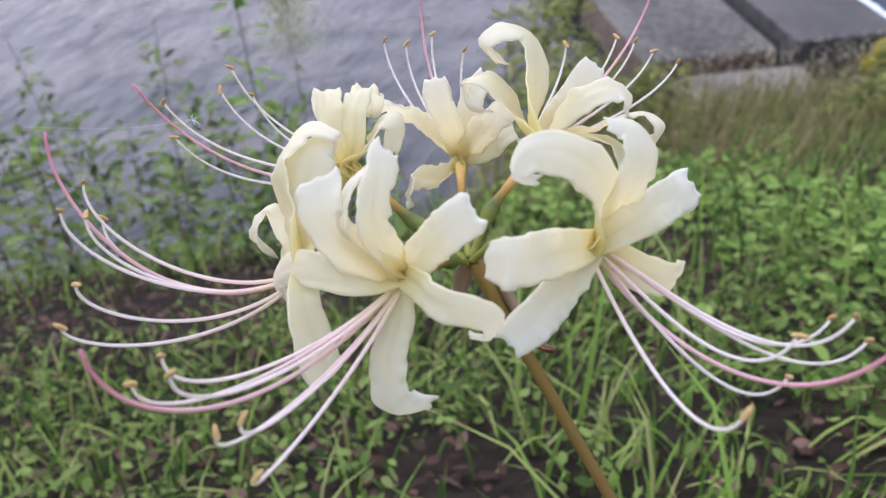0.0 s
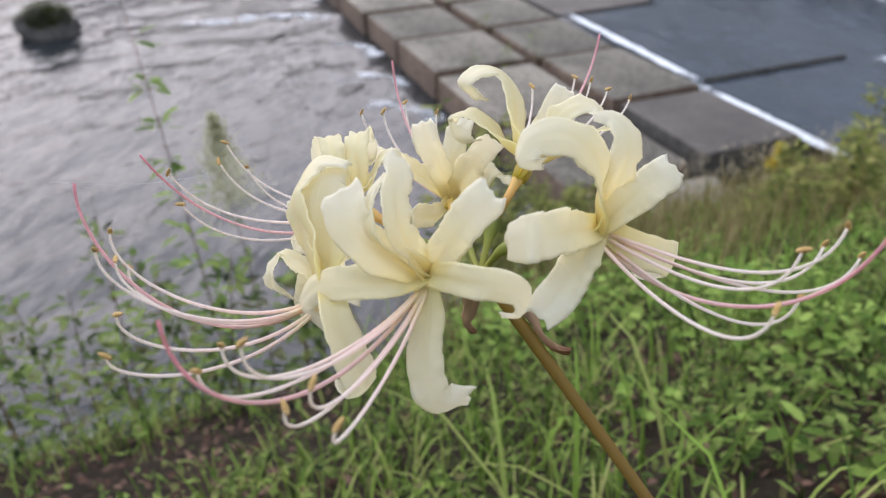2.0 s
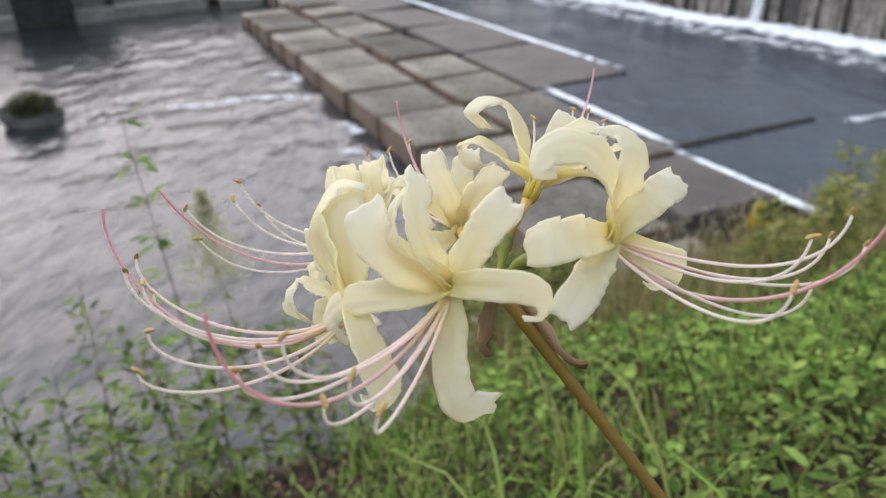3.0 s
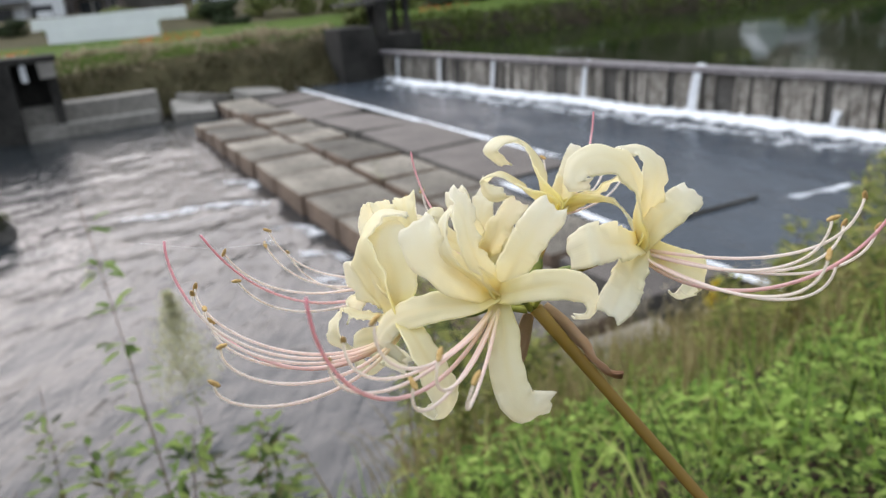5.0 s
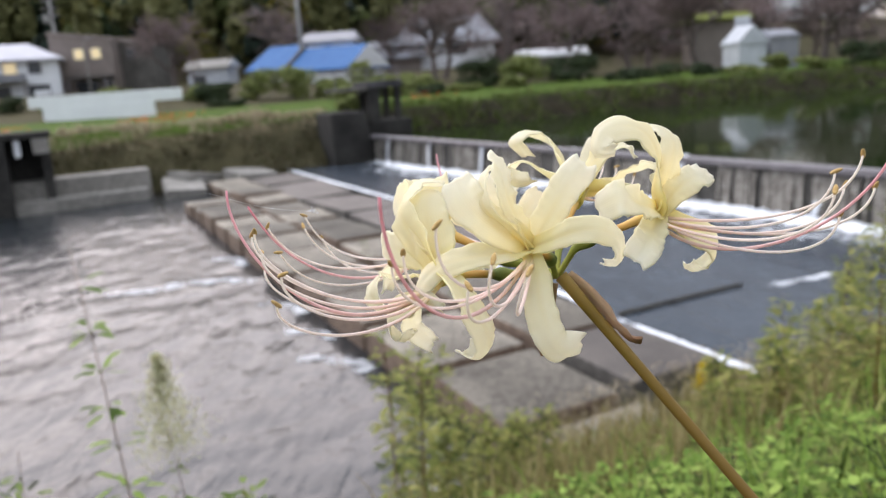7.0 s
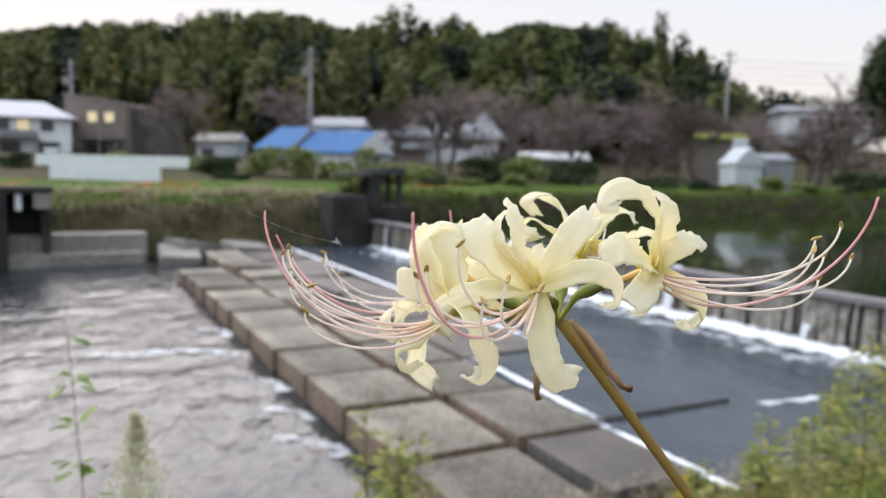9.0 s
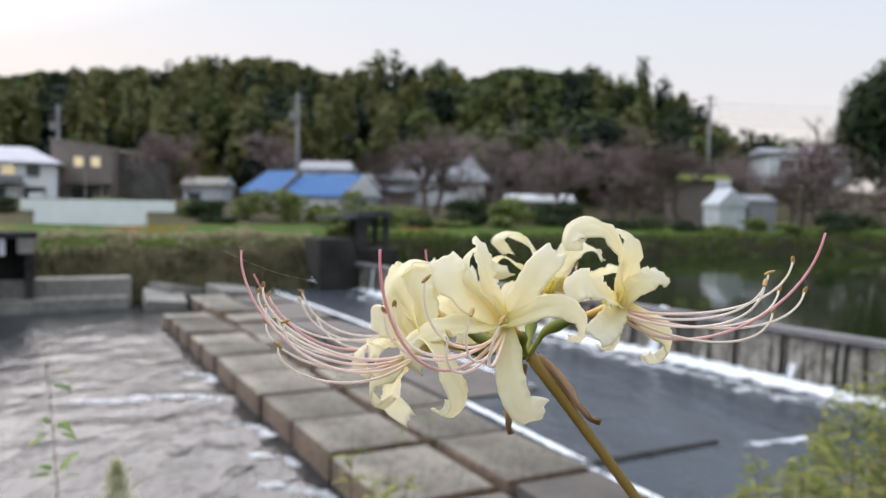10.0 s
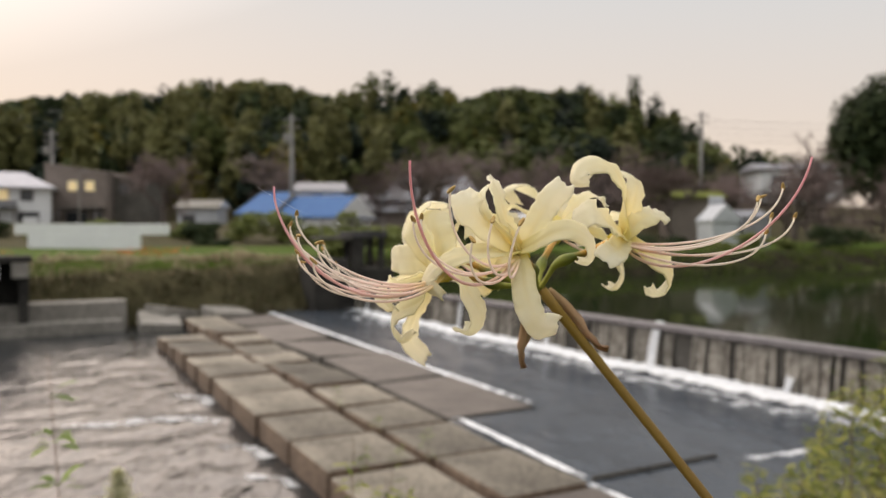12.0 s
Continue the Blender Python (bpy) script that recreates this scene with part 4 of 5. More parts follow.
def crown_data(centre, size, count, leaf_size, lumps=9):
    """Leaf sprays gathered in uneven lumps; count sprays."""
    cs = []
    for _ in range(lumps):
        a, h = R.uniform(0, 6.28), R.uniform(-0.8, 0.9)
        r = math.sqrt(max(1 - h * h, 0)) * R.uniform(0.35, 0.75)
        cs.append((Vector((math.cos(a) * r * size[0], math.sin(a) * r * size[1], h * size[2] * 0.75)), R.uniform(0.28, 0.5)))
    vs, fs = [], []
    for _ in range(count):
        c, k = cs[R.randrange(lumps)]
        d = Vector((R.gauss(0, 1), R.gauss(0, 1), R.gauss(0, 1))).normalized() * R.uniform(0.7, 1.05)
        p = centre + c + Vector((d.x * size[0], d.y * size[1], d.z * size[2])) * k
        out = (d + Vector((0, 0, 0.4))).normalized()
        t = out.orthogonal().normalized()
        t = Matrix.Rotation(R.uniform(0, 6.28), 3, out) @ t
        w = out.cross(t)
        s = leaf_size * R.uniform(0.6, 1.3)
        b = len(vs)
        vs += [p - t * s, p - w * s * 0.6, p + t * s, p + w * s * 0.6 + out * s * 0.3]
        fs += [(b, b + 1, b + 2), (b, b + 2, b + 3)]
    return vs, fs


def leafy(name, at, size, count, leaf_size, mat, label, trunk=0.0, category="tree", lumps=9):
    ob = thing(name, at, label=label, category=category)
    if trunk:
        path = spline([(0, 0, -0.4), (0.05 * trunk, 0, trunk * 0.5), (0, 0.04 * trunk, trunk + size[2] * 0.7)], 8)
        v, f, uv = tube_data(path, [0.05 * trunk * (1.2 - 0.9 * k / 7) for k in range(8)], 7)
        mesh_object("trunk", v, f, M_BARK, ob)
    vs, fs = crown_data(Vector((0, 0, trunk + size[2])), size, count, leaf_size, lumps)
    mesh_object("crown", vs, fs, mat, ob)
    return ob


# ---- far bank cover ----
reeds, sedge, straw, verge_grass = [], [], [], []
for _ in range(44000):
    n = R.uniform(-45, 60)
    toe = np.interp(n, [-80, 0, 12, 16, 60], [33.5, 33.5, 33.0, 30.5, 29.0])
    u = toe + R.uniform(0.3, 4.9 if n < 14 else 7.0)
    (straw if n < 12.5 and u > toe + 2.9 + 0.5 * noise.noise((n * 0.4, 5, 5)) and R.random() < 0.9 else reeds if n < 12.5 else verge_grass if u > toe + 3.0 + noise.noise((n * 0.5, 2, 8)) else sedge).append(blade(on_ground(u, n, -0.1), R.uniform(0.2, 0.5) * (0.75 + 1.1 * max(noise.noise((u * 0.9, n * 0.5, 77)), -0.3)), R.uniform(0.03, 0.09), R.uniform(0.05, 0.4), R.uniform(0, 6.28)))
scatter("bank_reeds", reeds, M_REED, "brown and green reeds on the far bank", "reeds")
scatter("straw_grass", straw, M_STRAW, "pale dry grass along the top of the far bank", "grass")
scatter("verge_grass", verge_grass, M_VERGE, "olive green grass on the upper bank of the pool", "grass")
scatter("bank_sedge", sedge, M_SEDGE, "dark green overgrown bank above the pool", "reeds")
for k in range(26):
    n = 15 + 1.7 * k + R.uniform(-0.6, 0.6)
    u = float(np.interp(n, [12, 16, 60], [33.0, 30.5, 29.0])) + R.uniform(0.8, 3.0)
    p = on_ground(u, n, -0.2)
    leafy("bank_bush", tuple(p), (R.uniform(0.8, 1.5), R.uniform(0.7, 1.1), R.uniform(0.35, 0.7)), 420, 0.13, R.choice((M_WOODS, M_SEDGE, M_OLIVE)), "low dark green bush on the far bank of the pool", category="shrub")
reds = []
for cx, n in ((-9, 0), (-2, 4), (4, 3), (5.5, 3), (19.0, 5)):
    for _ in range(60):
        reds.append(leaf(on_ground(38.5 + R.uniform(-0.5, 0.7), cx + R.uniform(-n, n) * 0.25 + R.gauss(0, 0.3), R.uniform(0.15, 0.45)), 0.16, 0.1, R.uniform(0, 6.28), R.uniform(-0.6, 0.6)))
scatter("red_flowers", reds, M_RED, "small red flowers in the far grass", "flowers")


# shrubs and hedges before the houses
for x, y, w, h in ((-15.5, 62, 2.2, 1.25), (-13.2, 61.5, 1.9, 1.4), (-10.9, 62, 1.0, 0.8), (-8.6, 69, 1.6, 1.3), (-19.2, 61, 1.9, 0.9), (-21.4, 62, 1.4, 0.75), (-8.6, 57, 1.6, 0.95), (-26, 58, 1.6, 0.9), (-7.5, 52, 1.6, 1.2), (-5.5, 38.4, 1.1, 0.8), (-5.0, 62, 2.6, 1.1), (1.5, 66, 3.0, 1.5), (5.5, 64, 2.6, 1.4), (9, 66, 3.2, 1.3)):
    p = Vector((x, y, 0))
    leafy("shrub", (x, y, ground_z(p.dot(U), p.dot(N)) - 0.2), (w, w * 0.8, h), 1300, 0.17, M_WOODS if x in (-10.5, -19.2, 1.5, 9) else M_FARSHRUB, "rounded green shrub on the far bank", category="shrub")

for x in (-33, -30.5, -27.5, -24.6, -17.3, -7.0, -4.4, -1.9, 0.6, 20.4, 22.6, 24.7):
    y = 56.5 + math.sin(2 * x)
    p = Vector((x, y, 0))
    leafy("hedge_bush", (x, y, ground_z(p.dot(U), p.dot(N)) - 0.3), (1.7, 1.1, 0.62 + 0.15 * math.sin(7 * x)), 900, 0.14, M_WOODS if int(x) % 2 else M_FARSHRUB, "low dark green hedge behind the lawn", category="shrub")

HEDGE = [(x, 60 + 3 * math.sin(x), 1.5 + 0.5 * math.sin(3 * x), 0.9 + 0.3 * math.sin(5 * x)) for x in (-2.5, 3.6, 12, 15, 18.5, 29, 32, 36, 40, 44)]
for x, y, w, h in HEDGE:
    p = Vector((x, y, 0))
    leafy("hedge_bush", (x, y, ground_z(p.dot(U), p.dot(N)) - 0.3), (w * 1.5, w, h), 1000, 0.15, M_WOODS if x > 10 else M_FARSHRUB, "dark green bush before the bare trees", category="shrub")

# the wooded hill: skyline as (degrees from straight ahead, rise over the eye)
SKYLINE = [(-45, 0.10), (-31.8, 0.131), (-28, 0.149), (-23.3, 0.163), (-16.6, 0.184), (-11.9, 0.186), (-9.4, 0.169), (-7, 0.178), (-5.7, 0.198), (-4.1, 0.206), (-2, 0.2), (0, 0.182), (1.8, 0.168), (5.1, 0.185), (7.2, 0.175), (10.3, 0.187), (11.7, 0.172), (13.5, 0.196), (15.4, 0.165), (17.8, 0.137), (18.6, 0.112), (20.6, 0.104), (23.1, 0.095), (29.5, 0.088), (45, 0.09)]
woods = {k: ([], []) for k in ("conifer", "dark", "olive", "bamboo", "autumn")}


def add_tree(x, y, w, h, kind):
    p = Vector((x, y, 0))
    z = ground_z(p.dot(U), p.dot(N))
    top = 4.2 + math.hypot(x, y) * np.interp(math.degrees(math.atan2(x, y)), [q[0] for q in SKYLINE], [q[1] for q in SKYLINE])
    h = min(h, (top - z) / 1.06) if h else (top - z) / 1.06
    if h < 2.5:
        return
    tv, tf = woods[kind]
    vs, fs = crown_data(Vector((x, y, z + h * 0.55)), (w, w, h * 0.5), int(260 + 60 * w), 0.62, 9)
    b = len(tv)
    tv.extend(vs)
    tf.extend(tuple(i + b for i in face) for face in fs)


for _ in range(640):
    y = R.uniform(98, 172)
    az = R.uniform(-40, 19)
    k = R.random()
    kind = "bamboo" if k < (0.45 if az < -4 else 0.1) else "olive" if k < 0.58 else "conifer" if k < 0.72 else "autumn" if k > 0.95 else "dark"
    add_tree(y * math.tan(radians(az)), y, R.uniform(1.3, 2.1) if kind == "bamboo" else R.uniform(2.6, 4.6), R.choice((10, 12, 13)) if kind == "bamboo" else R.choice((7, 8, 9, 11)), kind)
for k in range(75):
    az = -42 + 1.16 * k + R.uniform(-0.3, 0.3)
    add_tree(146 * math.tan(radians(az)), 146, R.uniform(3.0, 4.6) if az < 18 else 4.5, 0, ("bamboo", "olive", "dark", "olive", "conifer")[k % 5] if az < -6 else ("dark", "conifer", "olive")[k % 3])
for kind, mat, label in (("conifer", M_CONIFER, "dark blue-green conifers on the hill"), ("olive", M_OLIVE, "olive green broadleaf trees on the hill"), ("dark", M_WOODS, "dense dark evergreen woods on the hill"), ("bamboo", M_BAMBOO, "olive bamboo groves on the hill"), ("autumn", M_AUTUMN, "yellowing broadleaf trees on the hill")):
    tagged(mesh_object("woods", *woods[kind], mat), label, "woods", kind="stuff")
leafy("broadleaf_tree", (48.2, 84, 4.2), (6.2, 6.0, 6.4), 9000, 0.40, M_WOODS, "tall dark evergreen tree beside the pool", 4.2, lumps=26)


# ---- bare cherry trees ----
def cherry_mesh(seed, height):
    rr = random.Random(seed)
    tv, tf, wv, wf = [], [], [], []

    def limb(at, way, length, radius, depth):
        bend = Vector((rr.uniform(-1, 1), rr.uniform(-1, 1), rr.uniform(-0.2, 0.5))) * length * 0.16
        path = [at, at + way * length * 0.5 + bend, at + way * length + bend * 0.6]
        if depth < 3:
            v, f, _ = tube_data(path, [radius, radius * 0.8, radius * 0.6], 5, False)
            b = len(tv)
            tv.extend(v)
            tf.extend(tuple(i + b for i in face) for face in f)
        else:
            side = way.orthogonal().normalized() * max(radius, 0.017)
            b = len(wv)
            wv.extend([path[0] - side, path[0] + side, path[1] + side, path[1] - side, path[2]])
            wf.extend([(b, b + 1, b + 2, b + 3), (b + 3, b + 2, b + 4)])
        if depth == 5:
            return
        for _ in range((6, 5, 4, 4, 4)[depth]):
            t = rr.uniform(0.45, 1.0)
            turn = Vector((rr.gauss(0, 1), rr.gauss(0, 1), rr.gauss(0.15, 0.6))).normalized()
            w2 = (way * 0.7 + turn * 0.95).normalized()
            limb(path[1].lerp(path[2], (t - 0.45) / 0.55), w2, length * rr.uniform(0.55, 0.8), radius * 0.55, depth + 1)

    limb(Vector((0, 0, -0.3)), Vector((0.05, 0.02, 1)).normalized(), height * 0.35, height * 0.028, 0)
    return tv, tf, wv, wf


cherries = []
for seed, h in ((3, 11.6), (8, 12.4), (15, 11.0)):
    ob = thing("cherry_tree", label="bare cherry tree with fine pinkish brown twigs", category="tree", group="bare cherry trees")
    tv, tf, wv, wf = cherry_mesh(seed, h)
    mesh_object("trunk", tv, tf, M_BARK, ob)
    mesh_object("twig_haze", wv, wf, M_TWIG, ob)["kind"] = "stuff"
    cherries.append(ob)
spots = [(-24.8, 68, 0), (5.0, 72, 40), (-1.5, 76, 80), (10.5, 74, 120), (16.5, 76, 10), (22, 72, 200), (28, 78, 65), (32, 70, 300), (38, 76, 150), (44, 74, 30), (14, 92, 95), (33, 95, 15), (-8, 92, 220), (50, 82, 77), (-2, 66, 140), (8, 84, 260), (20, 84, 320), (26, 90, 100), (40, 90, 210), (46, 96, 20), (56, 92, 120), (60, 100, 250), (-20.5, 90, 33)]
for k, (x, y, a) in enumerate(spots):
    p = Vector((x, y, 0))
    m = pose(x, y, ground_z(p.dot(U), p.dot(N)), 0, 0, a)
    if k < 3:
        cherries[k].matrix_world = m @ Matrix.Scale((0.8, 1.0, 1.0)[k], 4)
    else:
        copy_thing(cherries[k % 3], m)


# ---- houses ----
def house(name, at, size, roof_h, wall_mat, roof_mat, label, turn=0.0, over=0.5, windows=(), hip=0.0, flat=False, owner=None, tilt=0.0):
    """Walls, a pitched or flat roof with eaves, and windows given as (x, z, w, h, material) on the river side."""
    ob = owner or thing(name, at, turn, label=label, category="house")
    made = []
    sx, sy, sz = size
    w = part("wall", box_bm((sx, sy, sz + 1.0), (0, 0, sz / 2 - 0.5), 0.02), wall_mat, ob)
    made.append(w)
    bm = bmesh.new()
    if flat:
        box_bm((sx + 2 * over, sy + 2 * over, roof_h), (0, 0, sz + roof_h / 2 + 0.003), 0.1, bm=bm)
    else:
        hx, hy = sx / 2 + over, sy / 2 + over
        low = [bm.verts.new(q) for q in ((-hx, -hy, sz - 0.1), (hx, -hy, sz - 0.1), (hx, hy, sz - 0.1), (-hx, hy, sz - 0.1))]
        base = [bm.verts.new((v.co.x, v.co.y, sz - 0.28)) for v in low]
        r1, r2 = bm.verts.new((-hx + hip, 0, sz + roof_h)), bm.verts.new((hx - hip, 0, sz + roof_h))
        for q in ((low[0], low[1], r2, r1), (low[2], low[3], r1, r2), (low[1], low[2], r2), (low[3], low[0], r1), tuple(base[::-1])):
            bm.faces.new(q)
        for k in range(4):
            bm.faces.new((base[k], base[(k + 1) % 4], low[(k + 1) % 4], low[k]))
    roof = part("roof", bm, roof_mat, ob)
    made.append(roof)
    if not flat and hip < 0.1:
        roof.data.materials.append(wall_mat)
        for f in roof.data.polygons:
            f.material_index = int(len(f.vertices) == 3)
    for m in made:
        for v in m.data.vertices:
            if v.co.z > sz * 0.6:
                v.co.z += tilt * v.co.x
        if owner:
            m.location = at
    for x, z, ww, wh, mat in windows:
        fr = part("window", box_bm((ww + 0.16, 0.12, wh + 0.16), (x, -sy / 2 - 0.03, z), 0.01), M_METAL, ob)
        part("pane", box_bm((ww, 0.06, wh), (x, -sy / 2 - 0.075, z), 0.005), mat, fr)
    return ob


white = house("white_house", (-44.0, 76.0, 3.9), (9, 6, 4.3), 1.5, M_WHITE, M_PALETILE, "white two-storey house with a pale low-pitched roof", turn=24, over=0.55, hip=3.0, windows=((-1.6, 3.4, 1.6, 1.0, M_GLASS), (0.4, 3.4, 1.1, 1.0, M_LIT), (2.5, 3.4, 1.0, 1.0, M_GLASS), (-1.0, 1.0, 2.2, 1.5, M_GLASS), (2.6, 1.0, 1.8, 1.5, M_GLASS)))
part("balcony_floor", box_bm((6.4, 1.5, 0.18), (-1.4, -3.8, 2.15), 0.02), M_DARKCON, white)
part("balcony_parapet", box_bm((6.4, 0.14, 0.7), (-1.4, -4.5, 2.5), 0.02), M_GREYROOF, white, "grey balcony parapet")
for k in range(3):
    part("porch_post", box_bm((0.16, 0.16, 2.6), (-4.4 + 2.95 * k, -4.4, 0.75), 0.01), M_METAL, white)
part("porch_wall", box_bm((1.3, 0.2, 1.7), (2.9, -4.5, 0.4), 0.02), M_WHITE, white, "white porch wall")
brown = house("brown_house", (-38.05, 83, 3.9), (6.3, 8, 6.2), 0.3, M_BROWNWALL, M_BROWNWALL, "dark brown modern two-storey house with a sloping top", over=0.1, flat=True, tilt=-0.14, windows=((-0.23, 4.56, 0.95, 1.0, M_LIT), (1.54, 4.56, 0.95, 1.0, M_LIT), (0.2, 1.1, 2.2, 1.5, M_GLASS), (2.3, 1.1, 1.0, 1.7, M_GLASS)))
part("carport_roof", box_bm((4.2, 2.0, 0.2), (1.0, -5.0, 2.25), 0.03), M_DARKCON, brown)
for k in range(2):
    part("carport_post", box_bm((0.14, 0.14, 2.6), (-0.9 + 3.8 * k, -5.8, 0.85), 0.01), M_METAL, brown)
house("brown_house", (5.0, 0.3, 0), (3.7, 5.2, 5.4), 0.25, M_DARKCON, M_BROWNWALL, "", owner=brown, over=0.1, flat=True, tilt=-0.1)
win = part("window", box_bm((0.9, 0.12, 1.1), (4.4, -2.36, 4.4), 0.01), M_METAL, brown)
part("pane", box_bm((0.75, 0.06, 0.95), (4.4, -2.43, 4.4), 0.005), M_GLASS, win)
blue = house("blue_roofed_house", (-14.3, 79.5, 3.7), (7.4, 8.6, 1.8), 2.3, M_WHITE, M_BLUE, "white house with a stepped bright blue tiled roof", turn=-24, over=0.5)
for ob in blue.children:
    ob.location = (-3.7, 2.9, 0.34)
house("blue_roofed_house", (3.1, -1.1, -0.05), (6.4, 7.0, 1.75), 2.05, M_WHITE, M_BLUE, "", owner=blue, over=0.45)
# dark strip paints in the shade line where the right roof overlaps the left
shade_strip = part("verge_board", box_bm((0.3, 4.6, 0.32), bevel=0.02), M_DARKCON, blue, "dark strip painting in the shade between two roofs")
shade_strip.matrix_local = pose(3.1 - 3.7, -1.1 - 1.98, 2.78, math.degrees(math.atan2(2.15, 3.95)), 0, 0)
house("grey_topped_house", (-13.4, 84, 3.7), (5.4, 5, 4.6), 0.9, M_WHITE, M_GREYROOF, "white upper storey with a grey tiled roof", hip=0.5, over=0.4)
house("white_shed", (-25.2, 80, 3.9), (4.0, 4, 2.5), 0.7, M_DULLWHITE, M_PALECON, "small white outbuilding behind bare trees", over=0.3, windows=((-0.8, 1.2, 1.2, 0.8, M_GLASS),))
house("grey_roofed_house", (-1.5, 98, 4.6), (11.5, 8, 3.2), 3.2, M_WHITE, M_GREYROOF, "old house with a broad grey tiled roof", hip=2.5, over=0.9, windows=((1.5, 2.2, 2.2, 1.0, M_GLASS),))
house("grey_roofed_house", (-8.0, 96, 4.4), (7.0, 7, 2.0), 2.0, M_BROWNWALL, M_GREYROOF, "low dark house with a grey tiled roof", hip=1.2, over=0.7)
house("hillside_house", (55, 122, 9.5), (12.5, 8, 4.2), 1.0, M_WHITE, M_GREYROOF, "pale house on rising ground behind bare trees", hip=0.5, over=0.6, windows=((-3.5, 2.4, 2.0, 1.3, M_GLASS), (2.5, 2.4, 2.0, 1.3, M_GLASS)))
house("farm_shed", (8.8, 76, 4.0), (6.0, 4, 1.3), 0.5, M_BROWNWALL, M_WHITE, "low shed with a pale metal roof", over=0.4)
house("farm_shed", (24.4, 76, 4.0), (5.2, 3, 3.5), 0.5, M_BROWNWALL, M_SHRUB, "low shed under green creeper", over=0.4)


def greenhouse(at, w, length, h, turn, label):
    ob = thing("greenhouse", at, turn, label=label, category="greenhouse")
    v, f = [], []
    for i in range(2):
        for j in range(13):
            a = math.pi * j / 12
            v.append((math.cos(a) * w / 2, (i - 0.5) * length, math.sin(a) * h))
    f = [(j, j + 1, j + 14, j + 13) for j in range(12)] + [tuple(range(13)), tuple(range(25, 12, -1)), (0, 13, 25, 12)]
    mesh_object("cover", v, f, M_DULLWHITE, ob, smooth_faces=False)
    for i in range(5):
        y = (i / 4 - 0.5) * length
        pv, pf, _ = tube_data([Vector((math.cos(math.pi * j / 12) * (w / 2 + 0.02), y, math.sin(math.pi * j / 12) * (h + 0.02))) for j in range(13)], 0.03, 5)
        mesh_object("hoop", pv, pf, M_METAL, ob)


house("grey_shed", (26.0, 65.6, 3.6), (2.4, 3.0, 1.8), 0.45, M_GREYROOF, M_GREYROOF, "small grey metal-clad shed among bare trees", turn=8, over=0.1)
house("white_shed", (23.3, 65.0, 3.6), (3.0, 2.3, 1.5), 1.2, M_DULLWHITE, M_DULLWHITE, "small white sheeted shed with a steep gable", turn=-84, over=0.12)
greenhouse((23.9, 67.2, 3.6), 0.9, 1.2, 3.5, 80, "tall narrow grey-white plastic greenhouse")

# long white low wall along the far road
wp = Vector((-23.3, 50.5, 0))
wz = ground_z(wp.dot(U), wp.dot(N))
wall_ob = thing("low_white_wall", (-23.3, 50.5, wz), 0, label="long low white wall above the grass bank", category="wall")
part("panel", box_bm((10.2, 0.25, 0.72), (0, 0, 4.06 - wz), 0.03), M_WHITE, wall_ob)
part("base", box_bm((7.4, 0.35, 3.7 - wz + 0.3), (-0.5, 0.0, (3.7 - wz - 0.3) / 2), 0.02), M_WHITE, wall_ob, "pale concrete footing")


def utility_pole(at, h, label, arms=2):
    ob = thing("utility_pole", at, label=label, category="utility pole", group="utility poles")
    v, f, _ = tube_data([Vector((0, 0, -0.5)), Vector((0, 0, h * 0.5)), Vector((0, 0, h))], [0.26, 0.22, 0.17], 10)
    mesh_object("shaft", v, f, M_POLE, ob)
    for k in range(arms):
        part("crossarm", box_bm((1.8, 0.12, 0.12), (0, -0.2, h - 0.5 - 0.8 * k), 0.01), M_METAL, ob)
    bm = bmesh.new()
    bmesh.ops.create_cone(bm, cap_ends=True, segments=12, radius1=0.32, radius2=0.32, depth=0.9, matrix=Matrix.Translation((-0.5, -0.2, h - 2.4)))
    part("transformer", bm, M_POLE, ob)
    return ob


utility_pole((-15.9, 80, 3.8), 12.2, "grey concrete utility pole with a transformer")
utility_pole((-45.0, 88, 4.0), 11.4, "grey concrete utility pole behind the white house", 3)
utility_pole((31.5, 94, 4.6), 14.0, "grey concrete utility pole among bare trees")
lamp = thing("lamp_post", (-33.4, 70, 3.7), label="thin grey lamp post before the houses", category="lamp post")
v, f, _ = tube_data([Vector((0, 0, -0.3)), Vector((0, 0, 3)), Vector((0, 0, 5.3)), Vector((0.4, 0, 5.6))], [0.09, 0.07, 0.05, 0.05], 8)
mesh_object("post", v, f, M_POLE, lamp)
part("lantern", box_bm((0.5, 0.2, 0.1), (0.6, 0, 5.58), 0.02), M_METAL, lamp)
for k in range(4):
    z = 17.6 - 0.8 * k
    path = [Vector((31.5 + 40 * t, 94 + 8 * t, z - 2.4 * t * (1 - t) + 1.5 * t)) for t in np.linspace(0, 1, 12)]
    v, f, _ = tube_data(path, 0.025, 4)
    tagged(mesh_object("power_line", v, f, M_METAL), "thin dark power line", "cable", "power lines")

# ---- the flower ----
MM = 0.001
lily = thing("spider_lily", tuple(HUB), label="cream white spider lily in full bloom on a bare stem", category="flower")


def at_hub(p):
    return Vector(p) * MM


def solid(ob, thickness):
    mod = ob.modifiers.new("thickness", "SOLIDIFY")
    mod.thickness, mod.offset = thickness, 0.0


